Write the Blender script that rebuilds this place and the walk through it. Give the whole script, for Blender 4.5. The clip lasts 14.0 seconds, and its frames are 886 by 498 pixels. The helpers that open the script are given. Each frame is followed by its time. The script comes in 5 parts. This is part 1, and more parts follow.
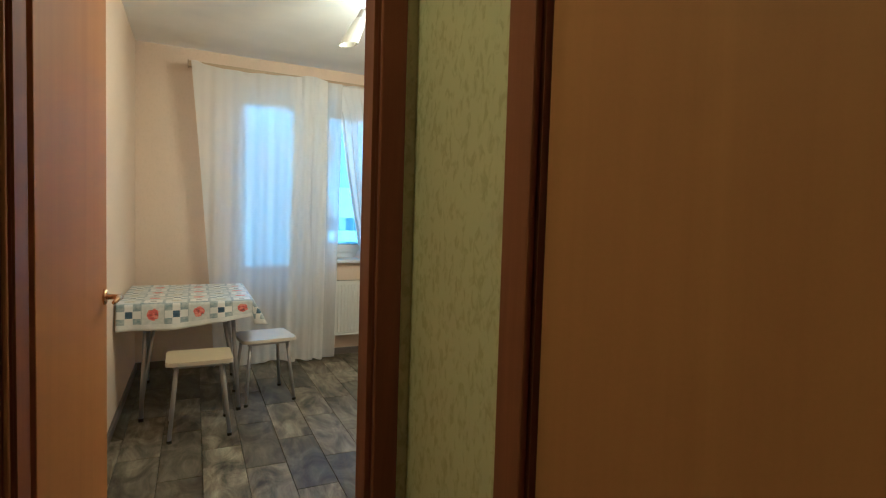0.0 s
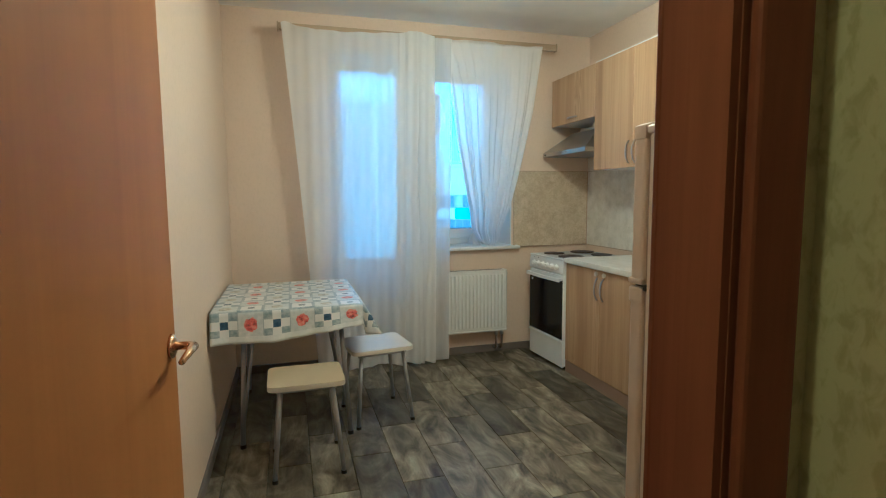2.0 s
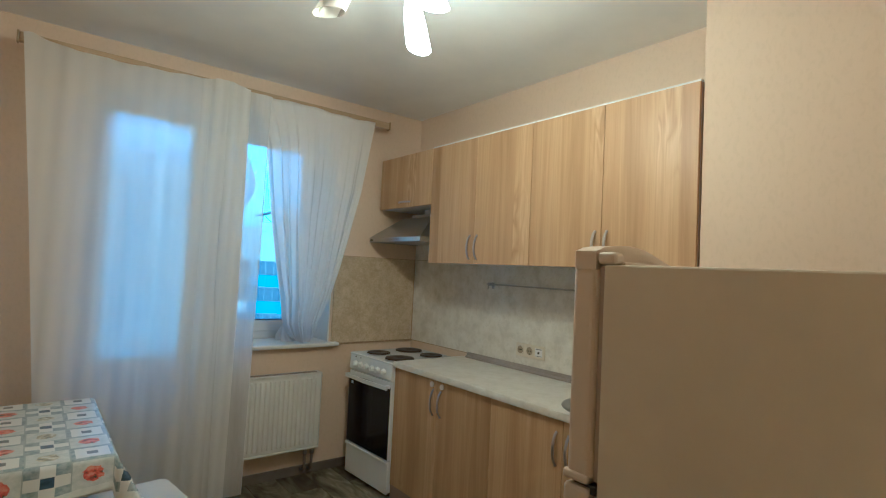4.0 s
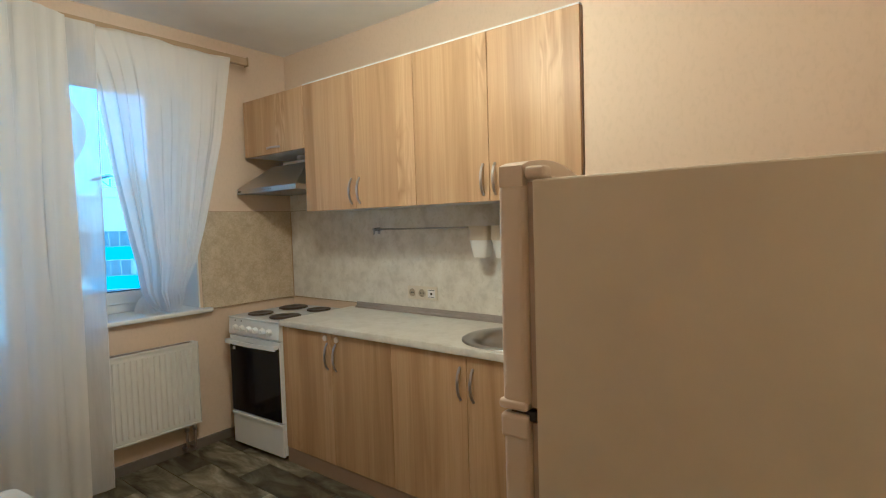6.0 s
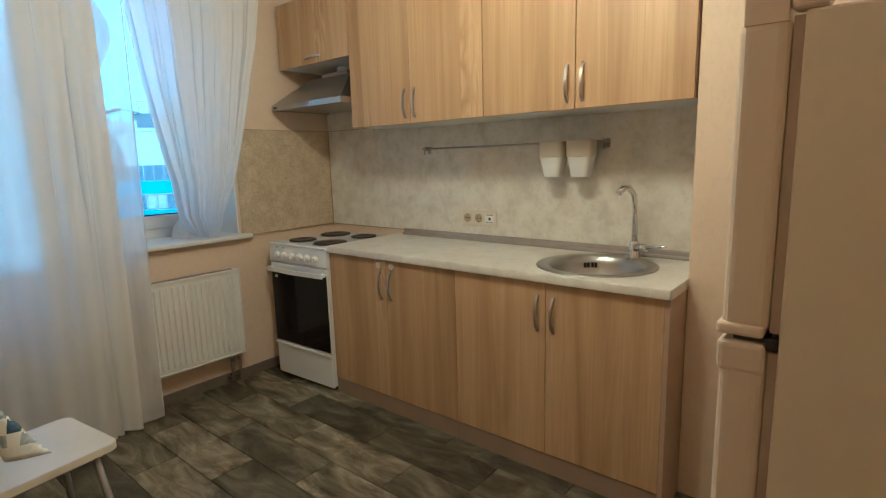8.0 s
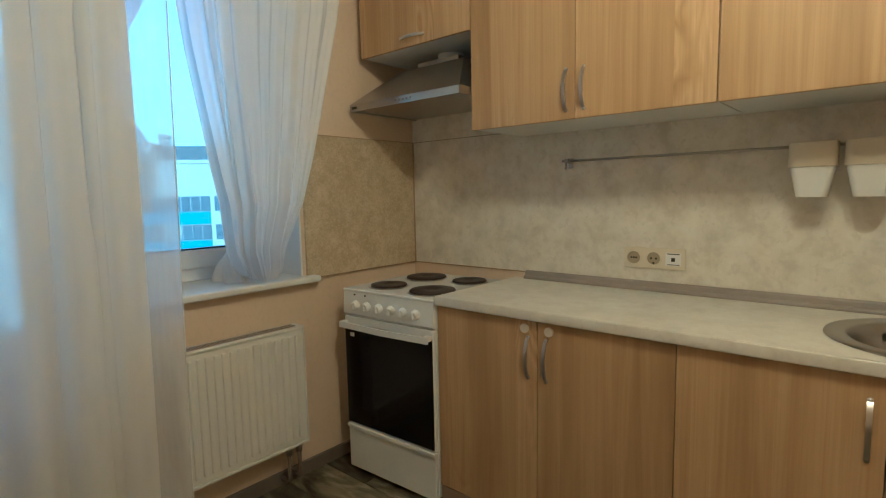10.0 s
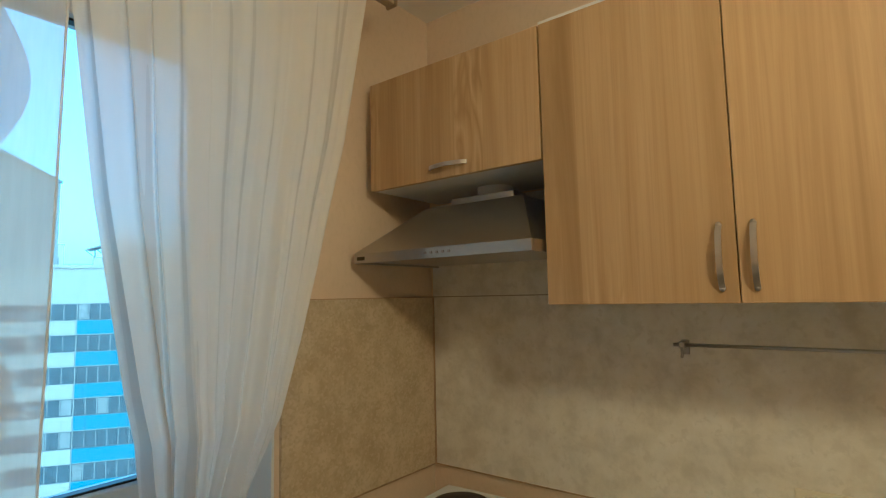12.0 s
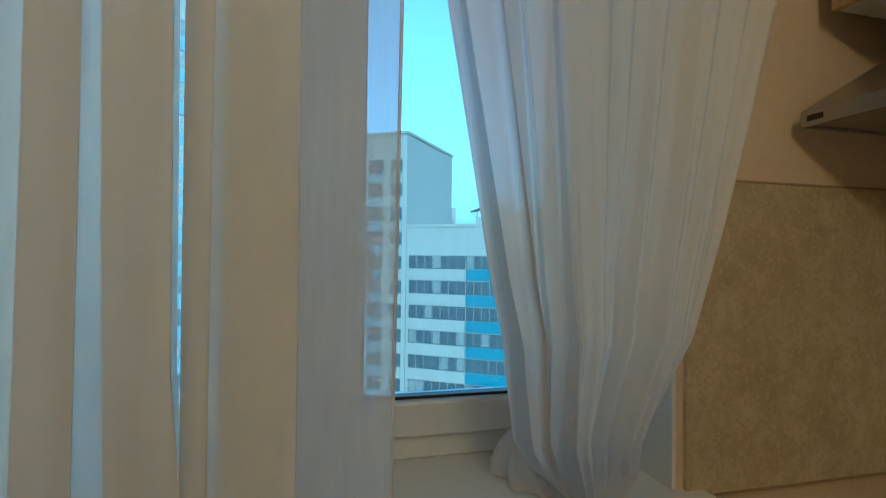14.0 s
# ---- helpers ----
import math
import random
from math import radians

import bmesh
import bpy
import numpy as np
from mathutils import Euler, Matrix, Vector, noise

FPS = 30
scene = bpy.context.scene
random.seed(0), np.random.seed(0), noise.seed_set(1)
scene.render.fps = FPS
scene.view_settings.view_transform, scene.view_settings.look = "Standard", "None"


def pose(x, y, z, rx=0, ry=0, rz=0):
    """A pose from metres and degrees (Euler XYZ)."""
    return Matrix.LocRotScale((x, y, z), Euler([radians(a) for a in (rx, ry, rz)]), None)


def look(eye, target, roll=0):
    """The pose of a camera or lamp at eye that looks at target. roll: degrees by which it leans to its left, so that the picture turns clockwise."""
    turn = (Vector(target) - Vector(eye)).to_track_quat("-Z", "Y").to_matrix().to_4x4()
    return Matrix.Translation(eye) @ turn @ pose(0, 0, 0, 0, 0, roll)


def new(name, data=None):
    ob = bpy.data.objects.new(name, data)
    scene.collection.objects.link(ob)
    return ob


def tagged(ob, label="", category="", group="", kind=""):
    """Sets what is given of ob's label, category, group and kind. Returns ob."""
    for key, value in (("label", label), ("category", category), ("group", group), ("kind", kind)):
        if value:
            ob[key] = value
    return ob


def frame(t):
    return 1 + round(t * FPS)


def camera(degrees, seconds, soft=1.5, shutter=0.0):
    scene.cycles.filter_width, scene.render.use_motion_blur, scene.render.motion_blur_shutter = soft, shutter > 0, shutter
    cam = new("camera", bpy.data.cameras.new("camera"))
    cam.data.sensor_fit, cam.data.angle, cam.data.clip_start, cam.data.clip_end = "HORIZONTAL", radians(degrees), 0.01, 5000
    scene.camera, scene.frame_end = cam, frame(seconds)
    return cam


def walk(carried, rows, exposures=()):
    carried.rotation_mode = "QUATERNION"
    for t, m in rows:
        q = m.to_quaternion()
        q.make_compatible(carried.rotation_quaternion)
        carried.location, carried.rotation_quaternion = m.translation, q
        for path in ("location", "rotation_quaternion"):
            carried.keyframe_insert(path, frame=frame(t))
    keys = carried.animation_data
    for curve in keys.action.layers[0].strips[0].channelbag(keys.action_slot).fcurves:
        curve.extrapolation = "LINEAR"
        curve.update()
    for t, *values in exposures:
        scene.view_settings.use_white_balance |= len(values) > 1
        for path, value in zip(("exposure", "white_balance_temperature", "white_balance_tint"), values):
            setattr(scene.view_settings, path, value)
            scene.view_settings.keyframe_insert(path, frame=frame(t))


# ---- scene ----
cam = camera(80.4, 14.0, soft=1.2)
PATH = [
    (0, (0.159, -0.581, 1.302), (1.017, 1.223, 1.202), 1.7),
    (0.5, (0.158, -0.497, 1.289), (0.936, 1.34, 1.147), 0.4),
    (1, (0.094, -0.313, 1.29), (0.756, 1.566, 1.108), -0.8),
    (1.5, (0.076, -0.068, 1.285), (0.638, 1.84, 1.078), -1.0),
    (2, (0.141, 0.248, 1.334), (0.7, 2.158, 1.136), -0.4),
    (2.5, (0.121, 0.49, 1.326), (0.779, 2.372, 1.163), 0.6),
    (3, (0.102, 0.649, 1.388), (0.896, 2.481, 1.283), 1.6),
    (3.5, (0.182, 0.759, 1.434), (1.151, 2.508, 1.412), 2.6),
    (4, (0.233, 0.874, 1.474), (1.463, 2.449, 1.556), 2.8),
    (4.2, (0.228, 0.906, 1.498), (1.565, 2.389, 1.619), 2.6),
    (6.3, (0.267, 1.028, 1.413), (1.849, 2.245, 1.277), -1.6),
    (6.5, (0.263, 1.03, 1.402), (1.834, 2.255, 1.223), -1.7),
    (7, (0.247, 1.062, 1.369), (1.792, 2.298, 1.076), -1.5),
    (7.2, (0.242, 1.105, 1.355), (1.782, 2.333, 1.013), -1.3),
    (9.3, (0.434, 2.029, 1.314), (1.922, 3.335, 1.033), -1.5),
    (9.5, (0.454, 2.134, 1.3), (1.95, 3.436, 1.042), -1.4),
    (10, (0.605, 2.394, 1.271), (2.114, 3.69, 1.062), -1.2),
    (10.5, (0.775, 2.65, 1.314), (2.328, 3.902, 1.176), -1.1),
    (11, (0.919, 2.875, 1.414), (2.521, 4.072, 1.44), -0.4),
    (11.5, (1.011, 3.06, 1.52), (2.636, 4.218, 1.649), -1.0),
    (12, (1.045, 3.068, 1.55), (2.625, 4.28, 1.729), -1.2),
    (12.5, (1.041, 3.059, 1.521), (2.483, 4.432, 1.704), -0.6),
    (13, (1.041, 3.057, 1.475), (2.261, 4.636, 1.603), 0.1),
    (13.5, (1.105, 3.174, 1.406), (2.048, 4.937, 1.472), 0.1),
    (13.9, (1.204, 3.431, 1.377), (1.824, 5.332, 1.414), 0.2),
    (14, (1.232, 3.494, 1.382), (1.753, 5.425, 1.413), 0.6),
]
EXPOSE = [(0.0, 0.35, 3310, 1), (1.0, 0.37, 3220, 0), (2.0, 0.32, 3160, -1), (3.5, -0.10, 3160, 0), (4.0, -0.17, 3200, 0), (6.5, 0.17, 3370, 4), (7.2, 0.18, 3380, 4), (9.5, -0.04, 3520, -1), (11.0, -0.17, 3590, -1), (12.0, -0.28, 3790, -1), (12.5, -0.38, 3740, -1), (13.0, -0.52, 3690, -1), (13.5, -0.68, 3680, -1), (14.0, -1.02, 3800, -2)]
walk(cam, [(t, look(eye, target, roll)) for t, eye, target, roll in PATH], EXPOSE)
SKY = 0.82


# ---- light ----
world = bpy.data.worlds.new("evening_sky")
scene.world = world
world.use_nodes = True
wn = world.node_tree.nodes
wn.clear()
w_out, w_bg, w_sky = wn.new("ShaderNodeOutputWorld"), wn.new("ShaderNodeBackground"), wn.new("ShaderNodeTexSky")
w_sky.sky_type = "NISHITA"
w_sky.sun_disc = False
w_sky.sun_elevation, w_sky.sun_rotation = radians(14), radians(185)
w_sky.air_density, w_sky.dust_density, w_sky.ozone_density = 1.0, 3.5, 4.0
w_bg.inputs["Strength"].default_value = SKY
w_tint = wn.new("ShaderNodeMix")
w_tint.data_type, w_tint.blend_type = "RGBA", "MULTIPLY"
w_tint.inputs[0].default_value = 1.0
w_tint.inputs[7].default_value = (0.97, 1.05, 0.83, 1)
w_soft = wn.new("ShaderNodeHueSaturation")
w_soft.inputs["Saturation"].default_value = 0.64
world.node_tree.links.new(w_sky.outputs[0], w_soft.inputs["Color"])
world.node_tree.links.new(w_soft.outputs[0], w_tint.inputs[6])
world.node_tree.links.new(w_tint.outputs[2], w_bg.inputs[0])
world.node_tree.links.new(w_bg.outputs[0], w_out.inputs[0])


def lamp(name, kind, energy, colour, m, size=0.1):
    data = bpy.data.lights.new(name, kind)
    data.energy, data.color = energy, colour
    if kind == "AREA":
        data.size = size
    elif kind == "SUN":
        data.angle = size
    else:
        data.shadow_soft_size = size
    ob = new(name, data)
    ob.matrix_world = m
    return ob


lamp("sun", "SUN", 0.3, (0.75, 0.88, 1.0), look((0, 0, 50), (4, 60, 20)), radians(25))

# the ceiling lamp: its middle, the directions of its arms (the first one is unlit), and the hall lamp
LX, LY = 1.18, 2.46
ARMS = (160, 25, 282)
for deg in ARMS[1:]:
    lamp("ceiling_lamp", "POINT", 22.5, (1.0, 0.52, 0.135), pose(LX + 0.222 * math.cos(radians(deg)), LY + 0.222 * math.sin(radians(deg)), 2.312), 0.035)
lamp("hall_lamp", "POINT", 15.0, (1.0, 0.62, 0.14), pose(-0.80, 0.48, 2.40), 0.12)

# ---- small tools ----
ORIGIN = {}


def thing(name, at, label, category, group="", kind=""):
    """An empty at the base of a thing; its parts are built in world places."""
    ob = new(name)
    ob.location = at
    ORIGIN[ob] = Vector(at)
    return tagged(ob, label, category, group, kind)


def part(name, bm, material, parent=None, label="", smooth=False):
    me = bpy.data.meshes.new(name)
    if parent is not None:
        bmesh.ops.translate(bm, verts=bm.verts[:], vec=-ORIGIN[parent])
    bm.to_mesh(me)
    bm.free()
    me.materials.append(material)
    if smooth:
        me.shade_smooth()
        if smooth is not True:
            me.set_sharp_from_angle(angle=radians(smooth))
    ob = new(name, me)
    if parent is not None:
        ob.parent = parent
        ORIGIN[ob] = ORIGIN[parent]
    else:
        ORIGIN[ob] = Vector((0, 0, 0))
    if label:
        ob["label"] = label
    return ob


def solo(name, bm, material, label, category, group="", kind="", smooth=False):
    return tagged(part(name, bm, material, None, "", smooth), label, category, group, kind)


def add_box(bm, x0, x1, y0, y1, z0, z1, bevel=0.0, segments=2):
    b = bmesh.new()
    bmesh.ops.create_cube(b, size=1)
    for v in b.verts:
        v.co = (x0 + (v.co.x + 0.5) * (x1 - x0), y0 + (v.co.y + 0.5) * (y1 - y0), z0 + (v.co.z + 0.5) * (z1 - z0))
    if bevel:
        bmesh.ops.bevel(b, geom=b.edges[:], offset=bevel, segments=segments, profile=0.5, affect="EDGES", clamp_overlap=True)
    merge(bm, b)
    return bm


def merge(bm, b, m=None):
    if m is not None:
        b.transform(m)
    me = bpy.data.meshes.new("tmp")
    b.to_mesh(me)
    b.free()
    bm.from_mesh(me)
    bpy.data.meshes.remove(me)


def box(x0, x1, y0, y1, z0, z1, bevel=0.0, segments=2):
    return add_box(bmesh.new(), x0, x1, y0, y1, z0, z1, bevel, segments)


def boxes(*rows):
    bm = bmesh.new()
    for r in rows:
        add_box(bm, *r)
    return bm


def add_tube(bm, points, radius, sides=10, caps=True):
    """A round tube along a line of points; radius a number or one a point."""
    pts = [Vector(p) for p in points]
    radii = radius if isinstance(radius, (list, tuple)) else [radius] * len(pts)
    rings = []
    side = None
    for i, p in enumerate(pts):
        d = (pts[min(i + 1, len(pts) - 1)] - pts[max(i - 1, 0)]).normalized()
        if side is None:
            side = d.orthogonal().normalized()
        side = (side - d * side.dot(d)).normalized()
        up = d.cross(side)
        rings.append([bm.verts.new(p + radii[i] * (math.cos(a) * side + math.sin(a) * up)) for a in [2 * math.pi * k / sides for k in range(sides)]])
    for a, b in zip(rings, rings[1:]):
        for k in range(sides):
            bm.faces.new((a[k], a[(k + 1) % sides], b[(k + 1) % sides], b[k]))
    if caps:
        bm.faces.new(rings[0][::-1])
        bm.faces.new(rings[-1])
    return bm


def tube(points, radius, sides=10):
    return add_tube(bmesh.new(), points, radius, sides)


def lathe(profile, at, sides=40, closed=False, sx=1.0, sy=1.0):
    """Turns a profile of (radius, height) round the upright line at a place."""
    bm = bmesh.new()
    rings = []
    for r, z in profile:
        rings.append([bm.verts.new((at[0] + sx * r * math.cos(2 * math.pi * k / sides), at[1] + sy * r * math.sin(2 * math.pi * k / sides), at[2] + z)) for k in range(sides)])
    for a, b in zip(rings, rings[1:]):
        for k in range(sides):
            bm.faces.new((a[k], a[(k + 1) % sides], b[(k + 1) % sides], b[k]))
    if closed:
        bm.faces.new(rings[0][::-1])
        bm.faces.new(rings[-1])
    bmesh.ops.recalc_face_normals(bm, faces=bm.faces[:])
    return bm


def prism(outline, axis, a, b):
    """A flat outline of (u, v) drawn out along an axis from a to b."""
    bm = bmesh.new()
    put = {"x": lambda u, v, w: (w, u, v), "y": lambda u, v, w: (u, w, v), "z": lambda u, v, w: (u, v, w)}[axis]
    r0 = [bm.verts.new(put(u, v, a)) for u, v in outline]
    r1 = [bm.verts.new(put(u, v, b)) for u, v in outline]
    n = len(outline)
    for k in range(n):
        bm.faces.new((r0[k], r0[(k + 1) % n], r1[(k + 1) % n], r1[k]))
    bm.faces.new(r0[::-1])
    bm.faces.new(r1)
    bmesh.ops.recalc_face_normals(bm, faces=bm.faces[:])
    return bm


def rounded(x0, x1, y0, y1, r, n=5):
    out = []
    for cx, cy, a0 in ((x1 - r, y1 - r, 0), (x0 + r, y1 - r, 90), (x0 + r, y0 + r, 180), (x1 - r, y0 + r, 270)):
        for k in range(n + 1):
            a = radians(a0 + 90 * k / n)
            out.append((cx + r * math.cos(a), cy + r * math.sin(a)))
    return out


def between(x, keys):
    """A smooth line through (x, value) keys."""
    return float(np.interp(x, [k[0] for k in keys], [k[1] for k in keys]))


# ---- materials ----
class Mat:
    """A node material under way."""

    def __init__(self, name):
        self.m = bpy.data.materials.new(name)
        self.m.use_nodes = True
        self.t = self.m.node_tree
        self.t.nodes.clear()
        self.out = self.t.nodes.new("ShaderNodeOutputMaterial")
        self.co = self.t.nodes.new("ShaderNodeTexCoord").outputs["Object"]

    def node(self, kind, **inputs):
        n = self.t.nodes.new(kind)
        for k, v in inputs.items():
            self.set(n.inputs[k.replace("_", " ")], v)
        return n

    def set(self, socket, v):
        if isinstance(v, bpy.types.NodeSocket):
            self.t.links.new(v, socket)
        elif isinstance(v, tuple) and len(v) == 3 and socket.type == "RGBA":
            socket.default_value = (*v, 1)
        else:
            socket.default_value = v

    def world_co(self):
        return self.t.nodes.new("ShaderNodeNewGeometry").outputs["Position"]

    def scale(self, v, s, shift=(0, 0, 0)):
        n = self.node("ShaderNodeMapping", Vector=v)
        n.inputs["Scale"].default_value = s if isinstance(s, tuple) else (s, s, s)
        n.inputs["Location"].default_value = shift
        return n.outputs[0]

    def noise(self, v, scale, detail=3.0, rough=0.55, distort=0.0):
        return self.node("ShaderNodeTexNoise", Vector=v, Scale=scale, Detail=detail, Roughness=rough, Distortion=distort).outputs["Fac"]

    def math(self, op, a, b=0.0, clamp=False):
        n = self.t.nodes.new("ShaderNodeMath")
        n.operation, n.use_clamp = op, clamp
        self.set(n.inputs[0], a)
        self.set(n.inputs[1], b)
        return n.outputs[0]

    def ramp(self, fac, *stops):
        n = self.node("ShaderNodeValToRGB", Fac=fac)
        e = n.color_ramp.elements
        while len(e) < len(stops):
            e.new(0.5)
        for el, (p, c) in zip(e, stops):
            el.position = p
            el.color = (*c, 1) if isinstance(c, tuple) else (c, c, c, 1)
        return n.outputs[0]

    def mix(self, fac, a, b, kind="MIX"):
        n = self.t.nodes.new("ShaderNodeMix")
        n.data_type, n.blend_type = "RGBA", kind
        self.set(n.inputs[0], fac)
        self.set(n.inputs[6], a)
        self.set(n.inputs[7], b)
        return n.outputs[2]

    def split(self, v):
        return self.node("ShaderNodeSeparateXYZ", Vector=v).outputs

    def bump(self, height, strength=0.2, distance=0.002):
        return self.node("ShaderNodeBump", Height=height, Strength=strength, Distance=distance).outputs[0]

    def surface(self, colour, rough=0.5, metal=0.0, normal=None, **more):
        b = self.node("ShaderNodeBsdfPrincipled", Base_Color=colour, Roughness=rough, Metallic=metal, **more)
        if normal is not None:
            self.set(b.inputs["Normal"], normal)
        self.t.links.new(b.outputs[0], self.out.inputs[0])
        return self.m


def plain(name, colour, rough=0.4, metal=0.0, vary=0.06, grain=60.0, bump=0.05, **more):
    """Paint, plastic or metal with slight mottling and fine relief."""
    m = Mat(name)
    c = m.world_co()
    n = m.noise(c, 4.0, 4.0)
    dark = tuple(v * (1 - vary) for v in colour)
    lite = tuple(min(1, v * (1 + vary)) for v in colour)
    fine = m.noise(c, grain, 2.0)
    r = m.math("MULTIPLY_ADD", n, 0.12)
    r.node.inputs[2].default_value = rough - 0.06
    return m.surface(m.ramp(n, (0.3, dark), (0.7, lite)), r, metal, m.bump(fine, bump, 0.001), **more)


def wallpaper(name, base, dark, scale, bump):
    """Embossed paper: vertical flecks, faint stains."""
    m = Mat(name)
    c = m.world_co()
    fleck = m.noise(m.scale(c, (scale, scale, scale * 0.6)), 1.0, 4.0, 0.55, 0.5)
    broad = m.noise(c, 1.3, 3.0)
    col = m.mix(m.ramp(fleck, (0.50, 0.0), (0.64, 1.0)), base, dark)
    col = m.mix(m.math("MULTIPLY", broad, 0.18), col, tuple(v * 0.8 for v in base))
    return m.surface(col, 0.75, 0.0, m.bump(fleck, bump, 0.002))


def wood(name, pale, mid, dark, axis="z", scale=1.0, rough=0.42, contrast=1.0, vary=0.25, shine=0.5, figure=0.0, fibre=0.2):
    """Wood decor with long grain along an axis; each board shifts its figure."""
    m = Mat(name)
    c = m.world_co()
    rnd = m.node("ShaderNodeObjectInfo").outputs["Random"]
    off = m.node("ShaderNodeCombineXYZ", X=m.math("MULTIPLY", rnd, 7.0), Y=m.math("MULTIPLY", rnd, 5.0), Z=m.math("MULTIPLY", rnd, 3.0)).outputs[0]
    add = m.t.nodes.new("ShaderNodeVectorMath")
    m.set(add.inputs[0], c)
    m.set(add.inputs[1], off)
    c = add.outputs[0]
    long = {"x": (0.05, 1, 1), "y": (1, 0.05, 1), "z": (1, 1, 0.05)}[axis]
    s = tuple(v * 10 * scale for v in long)
    broad = m.noise(m.scale(c, s), 1.0, 5.0, 0.6, 1.6)
    s2 = tuple(v * 130 * scale * (0.35 if v < 1 else 1) for v in long)
    fine = m.noise(m.scale(c, s2), 1.0, 3.0, 0.65)
    big = m.noise(m.scale(c, tuple(v * 5 * scale for v in long)), 1.0, 2.0)
    f = m.math("ADD", m.math("MULTIPLY", broad, 0.62), m.math("MULTIPLY", big, 0.38))
    if figure:
        across = m.split(c)[1 if axis == "z" else 0]
        strip = m.math("FLOOR", m.math("DIVIDE", across, 0.105))
        dice = m.node("ShaderNodeTexWhiteNoise")
        dice.noise_dimensions = "1D"
        m.set(dice.inputs["W"], strip)
        lane = dice.outputs["Value"]
        soft = m.noise(m.scale(c, (9.0, 9.0, 2.2)), 1.0, 2.0, 0.5, 0.4)
        rings = m.math("PINGPONG", m.math("MULTIPLY", soft, 17.0), 1.0)
        where = m.math("MULTIPLY", m.math("GREATER_THAN", lane, 0.66), m.ramp(m.noise(m.scale(c, (1.5, 1.5, 1.1)), 1.0, 1.0), (0.44, 0.0), (0.60, 1.0)))
        dent = m.math("MULTIPLY", m.math("MULTIPLY", m.math("SUBTRACT", rings, 0.5), where), figure)
        f = m.math("ADD", m.math("ADD", f, dent), m.math("MULTIPLY", m.math("SUBTRACT", lane, 0.5), 0.10))
    k = 0.17 / contrast
    col = m.ramp(f, (0.5 - k, dark), (0.5, mid), (0.5 + k, pale))
    col = m.mix(m.math("MULTIPLY", m.ramp(fine, (0.42, 0.0), (0.70, 1.0)), fibre), col, dark)
    tone = m.math("MULTIPLY_ADD", rnd, vary)
    tone.node.inputs[2].default_value = 1 - vary / 2
    col = m.mix(1.0, col, m.node("ShaderNodeCombineColor", Red=tone, Green=tone, Blue=tone).outputs[0], "MULTIPLY")
    return m.surface(col, rough, 0.0, m.bump(fine, 0.12, 0.0008), Specular_IOR_Level=shine)


def tile_wood():
    """Weathered board porcelain tile: grey and brown streaks, dark patches."""
    m = Mat("wood_look_tile")
    rnd = m.node("ShaderNodeObjectInfo").outputs["Random"]
    off = m.node("ShaderNodeCombineXYZ", X=m.math("MULTIPLY", rnd, 31.0), Y=m.math("MULTIPLY", rnd, 17.0), Z=0.0).outputs[0]
    add = m.t.nodes.new("ShaderNodeVectorMath")
    m.set(add.inputs[0], m.world_co())
    m.set(add.inputs[1], off)
    c = add.outputs[0]
    streak = m.noise(m.scale(c, (20, 2.6, 1)), 1.0, 5.0, 0.6, 1.0)
    patch = m.noise(m.scale(c, (6.5, 2.8, 1)), 1.0, 5.0, 0.62, 1.4)
    fine = m.noise(m.scale(c, (160, 14, 1)), 1.0, 3.0, 0.7)
    f = m.math("ADD", m.math("MULTIPLY", streak, 0.28), m.math("MULTIPLY", patch, 0.72))
    col = m.ramp(f, (0.35, (0.016, 0.014, 0.010)), (0.46, (0.090, 0.078, 0.058)), (0.55, (0.170, 0.155, 0.122)), (0.70, (0.33, 0.315, 0.26)))
    col = m.mix(m.math("MULTIPLY", m.ramp(fine, (0.5, 0.0), (0.72, 1.0)), 0.25), col, (0.07, 0.062, 0.052))
    warm = m.math("MULTIPLY_ADD", rnd, 0.95)
    warm.node.inputs[2].default_value = 0.58
    col = m.mix(1.0, col, m.node("ShaderNodeCombineColor", Red=warm, Green=m.math("MULTIPLY", warm, 0.97), Blue=m.math("MULTIPLY", warm, 0.76)).outputs[0], "MULTIPLY")
    return m.surface(col, m.ramp(streak, (0.3, 0.42), (0.7, 0.6)), 0.0, m.bump(f, 0.25, 0.002))


def stone(name, base, dark, lite, scale, speck=0.0, rough=0.35):
    """Clouded stone-look laminate, or speckled granite-look board."""
    m = Mat(name)
    c = m.world_co()
    cloud = m.noise(c, scale, 6.0, 0.62, 0.15)
    col = m.ramp(cloud, (0.33, dark), (0.5, base), (0.66, lite))
    spot = m.noise(c, scale * 3.2, 3.0, 0.55, 0.3)
    col = m.mix(m.math("MULTIPLY", m.ramp(spot, (0.55, 0.0), (0.68, 1.0)), 0.55), col, dark)
    if speck:
        v = m.node("ShaderNodeTexVoronoi", Vector=c, Scale=speck).outputs["Color"]
        g = m.split(v)[0]
        col = m.mix(m.math("MULTIPLY", m.ramp(g, (0.62, 0.0), (0.9, 1.0)), 0.5), col, dark)
        col = m.mix(m.math("MULTIPLY", m.ramp(g, (0.08, 1.0), (0.25, 0.0)), 0.5), col, lite)
    return m.surface(col, rough, 0.0, m.bump(cloud, 0.04, 0.001))


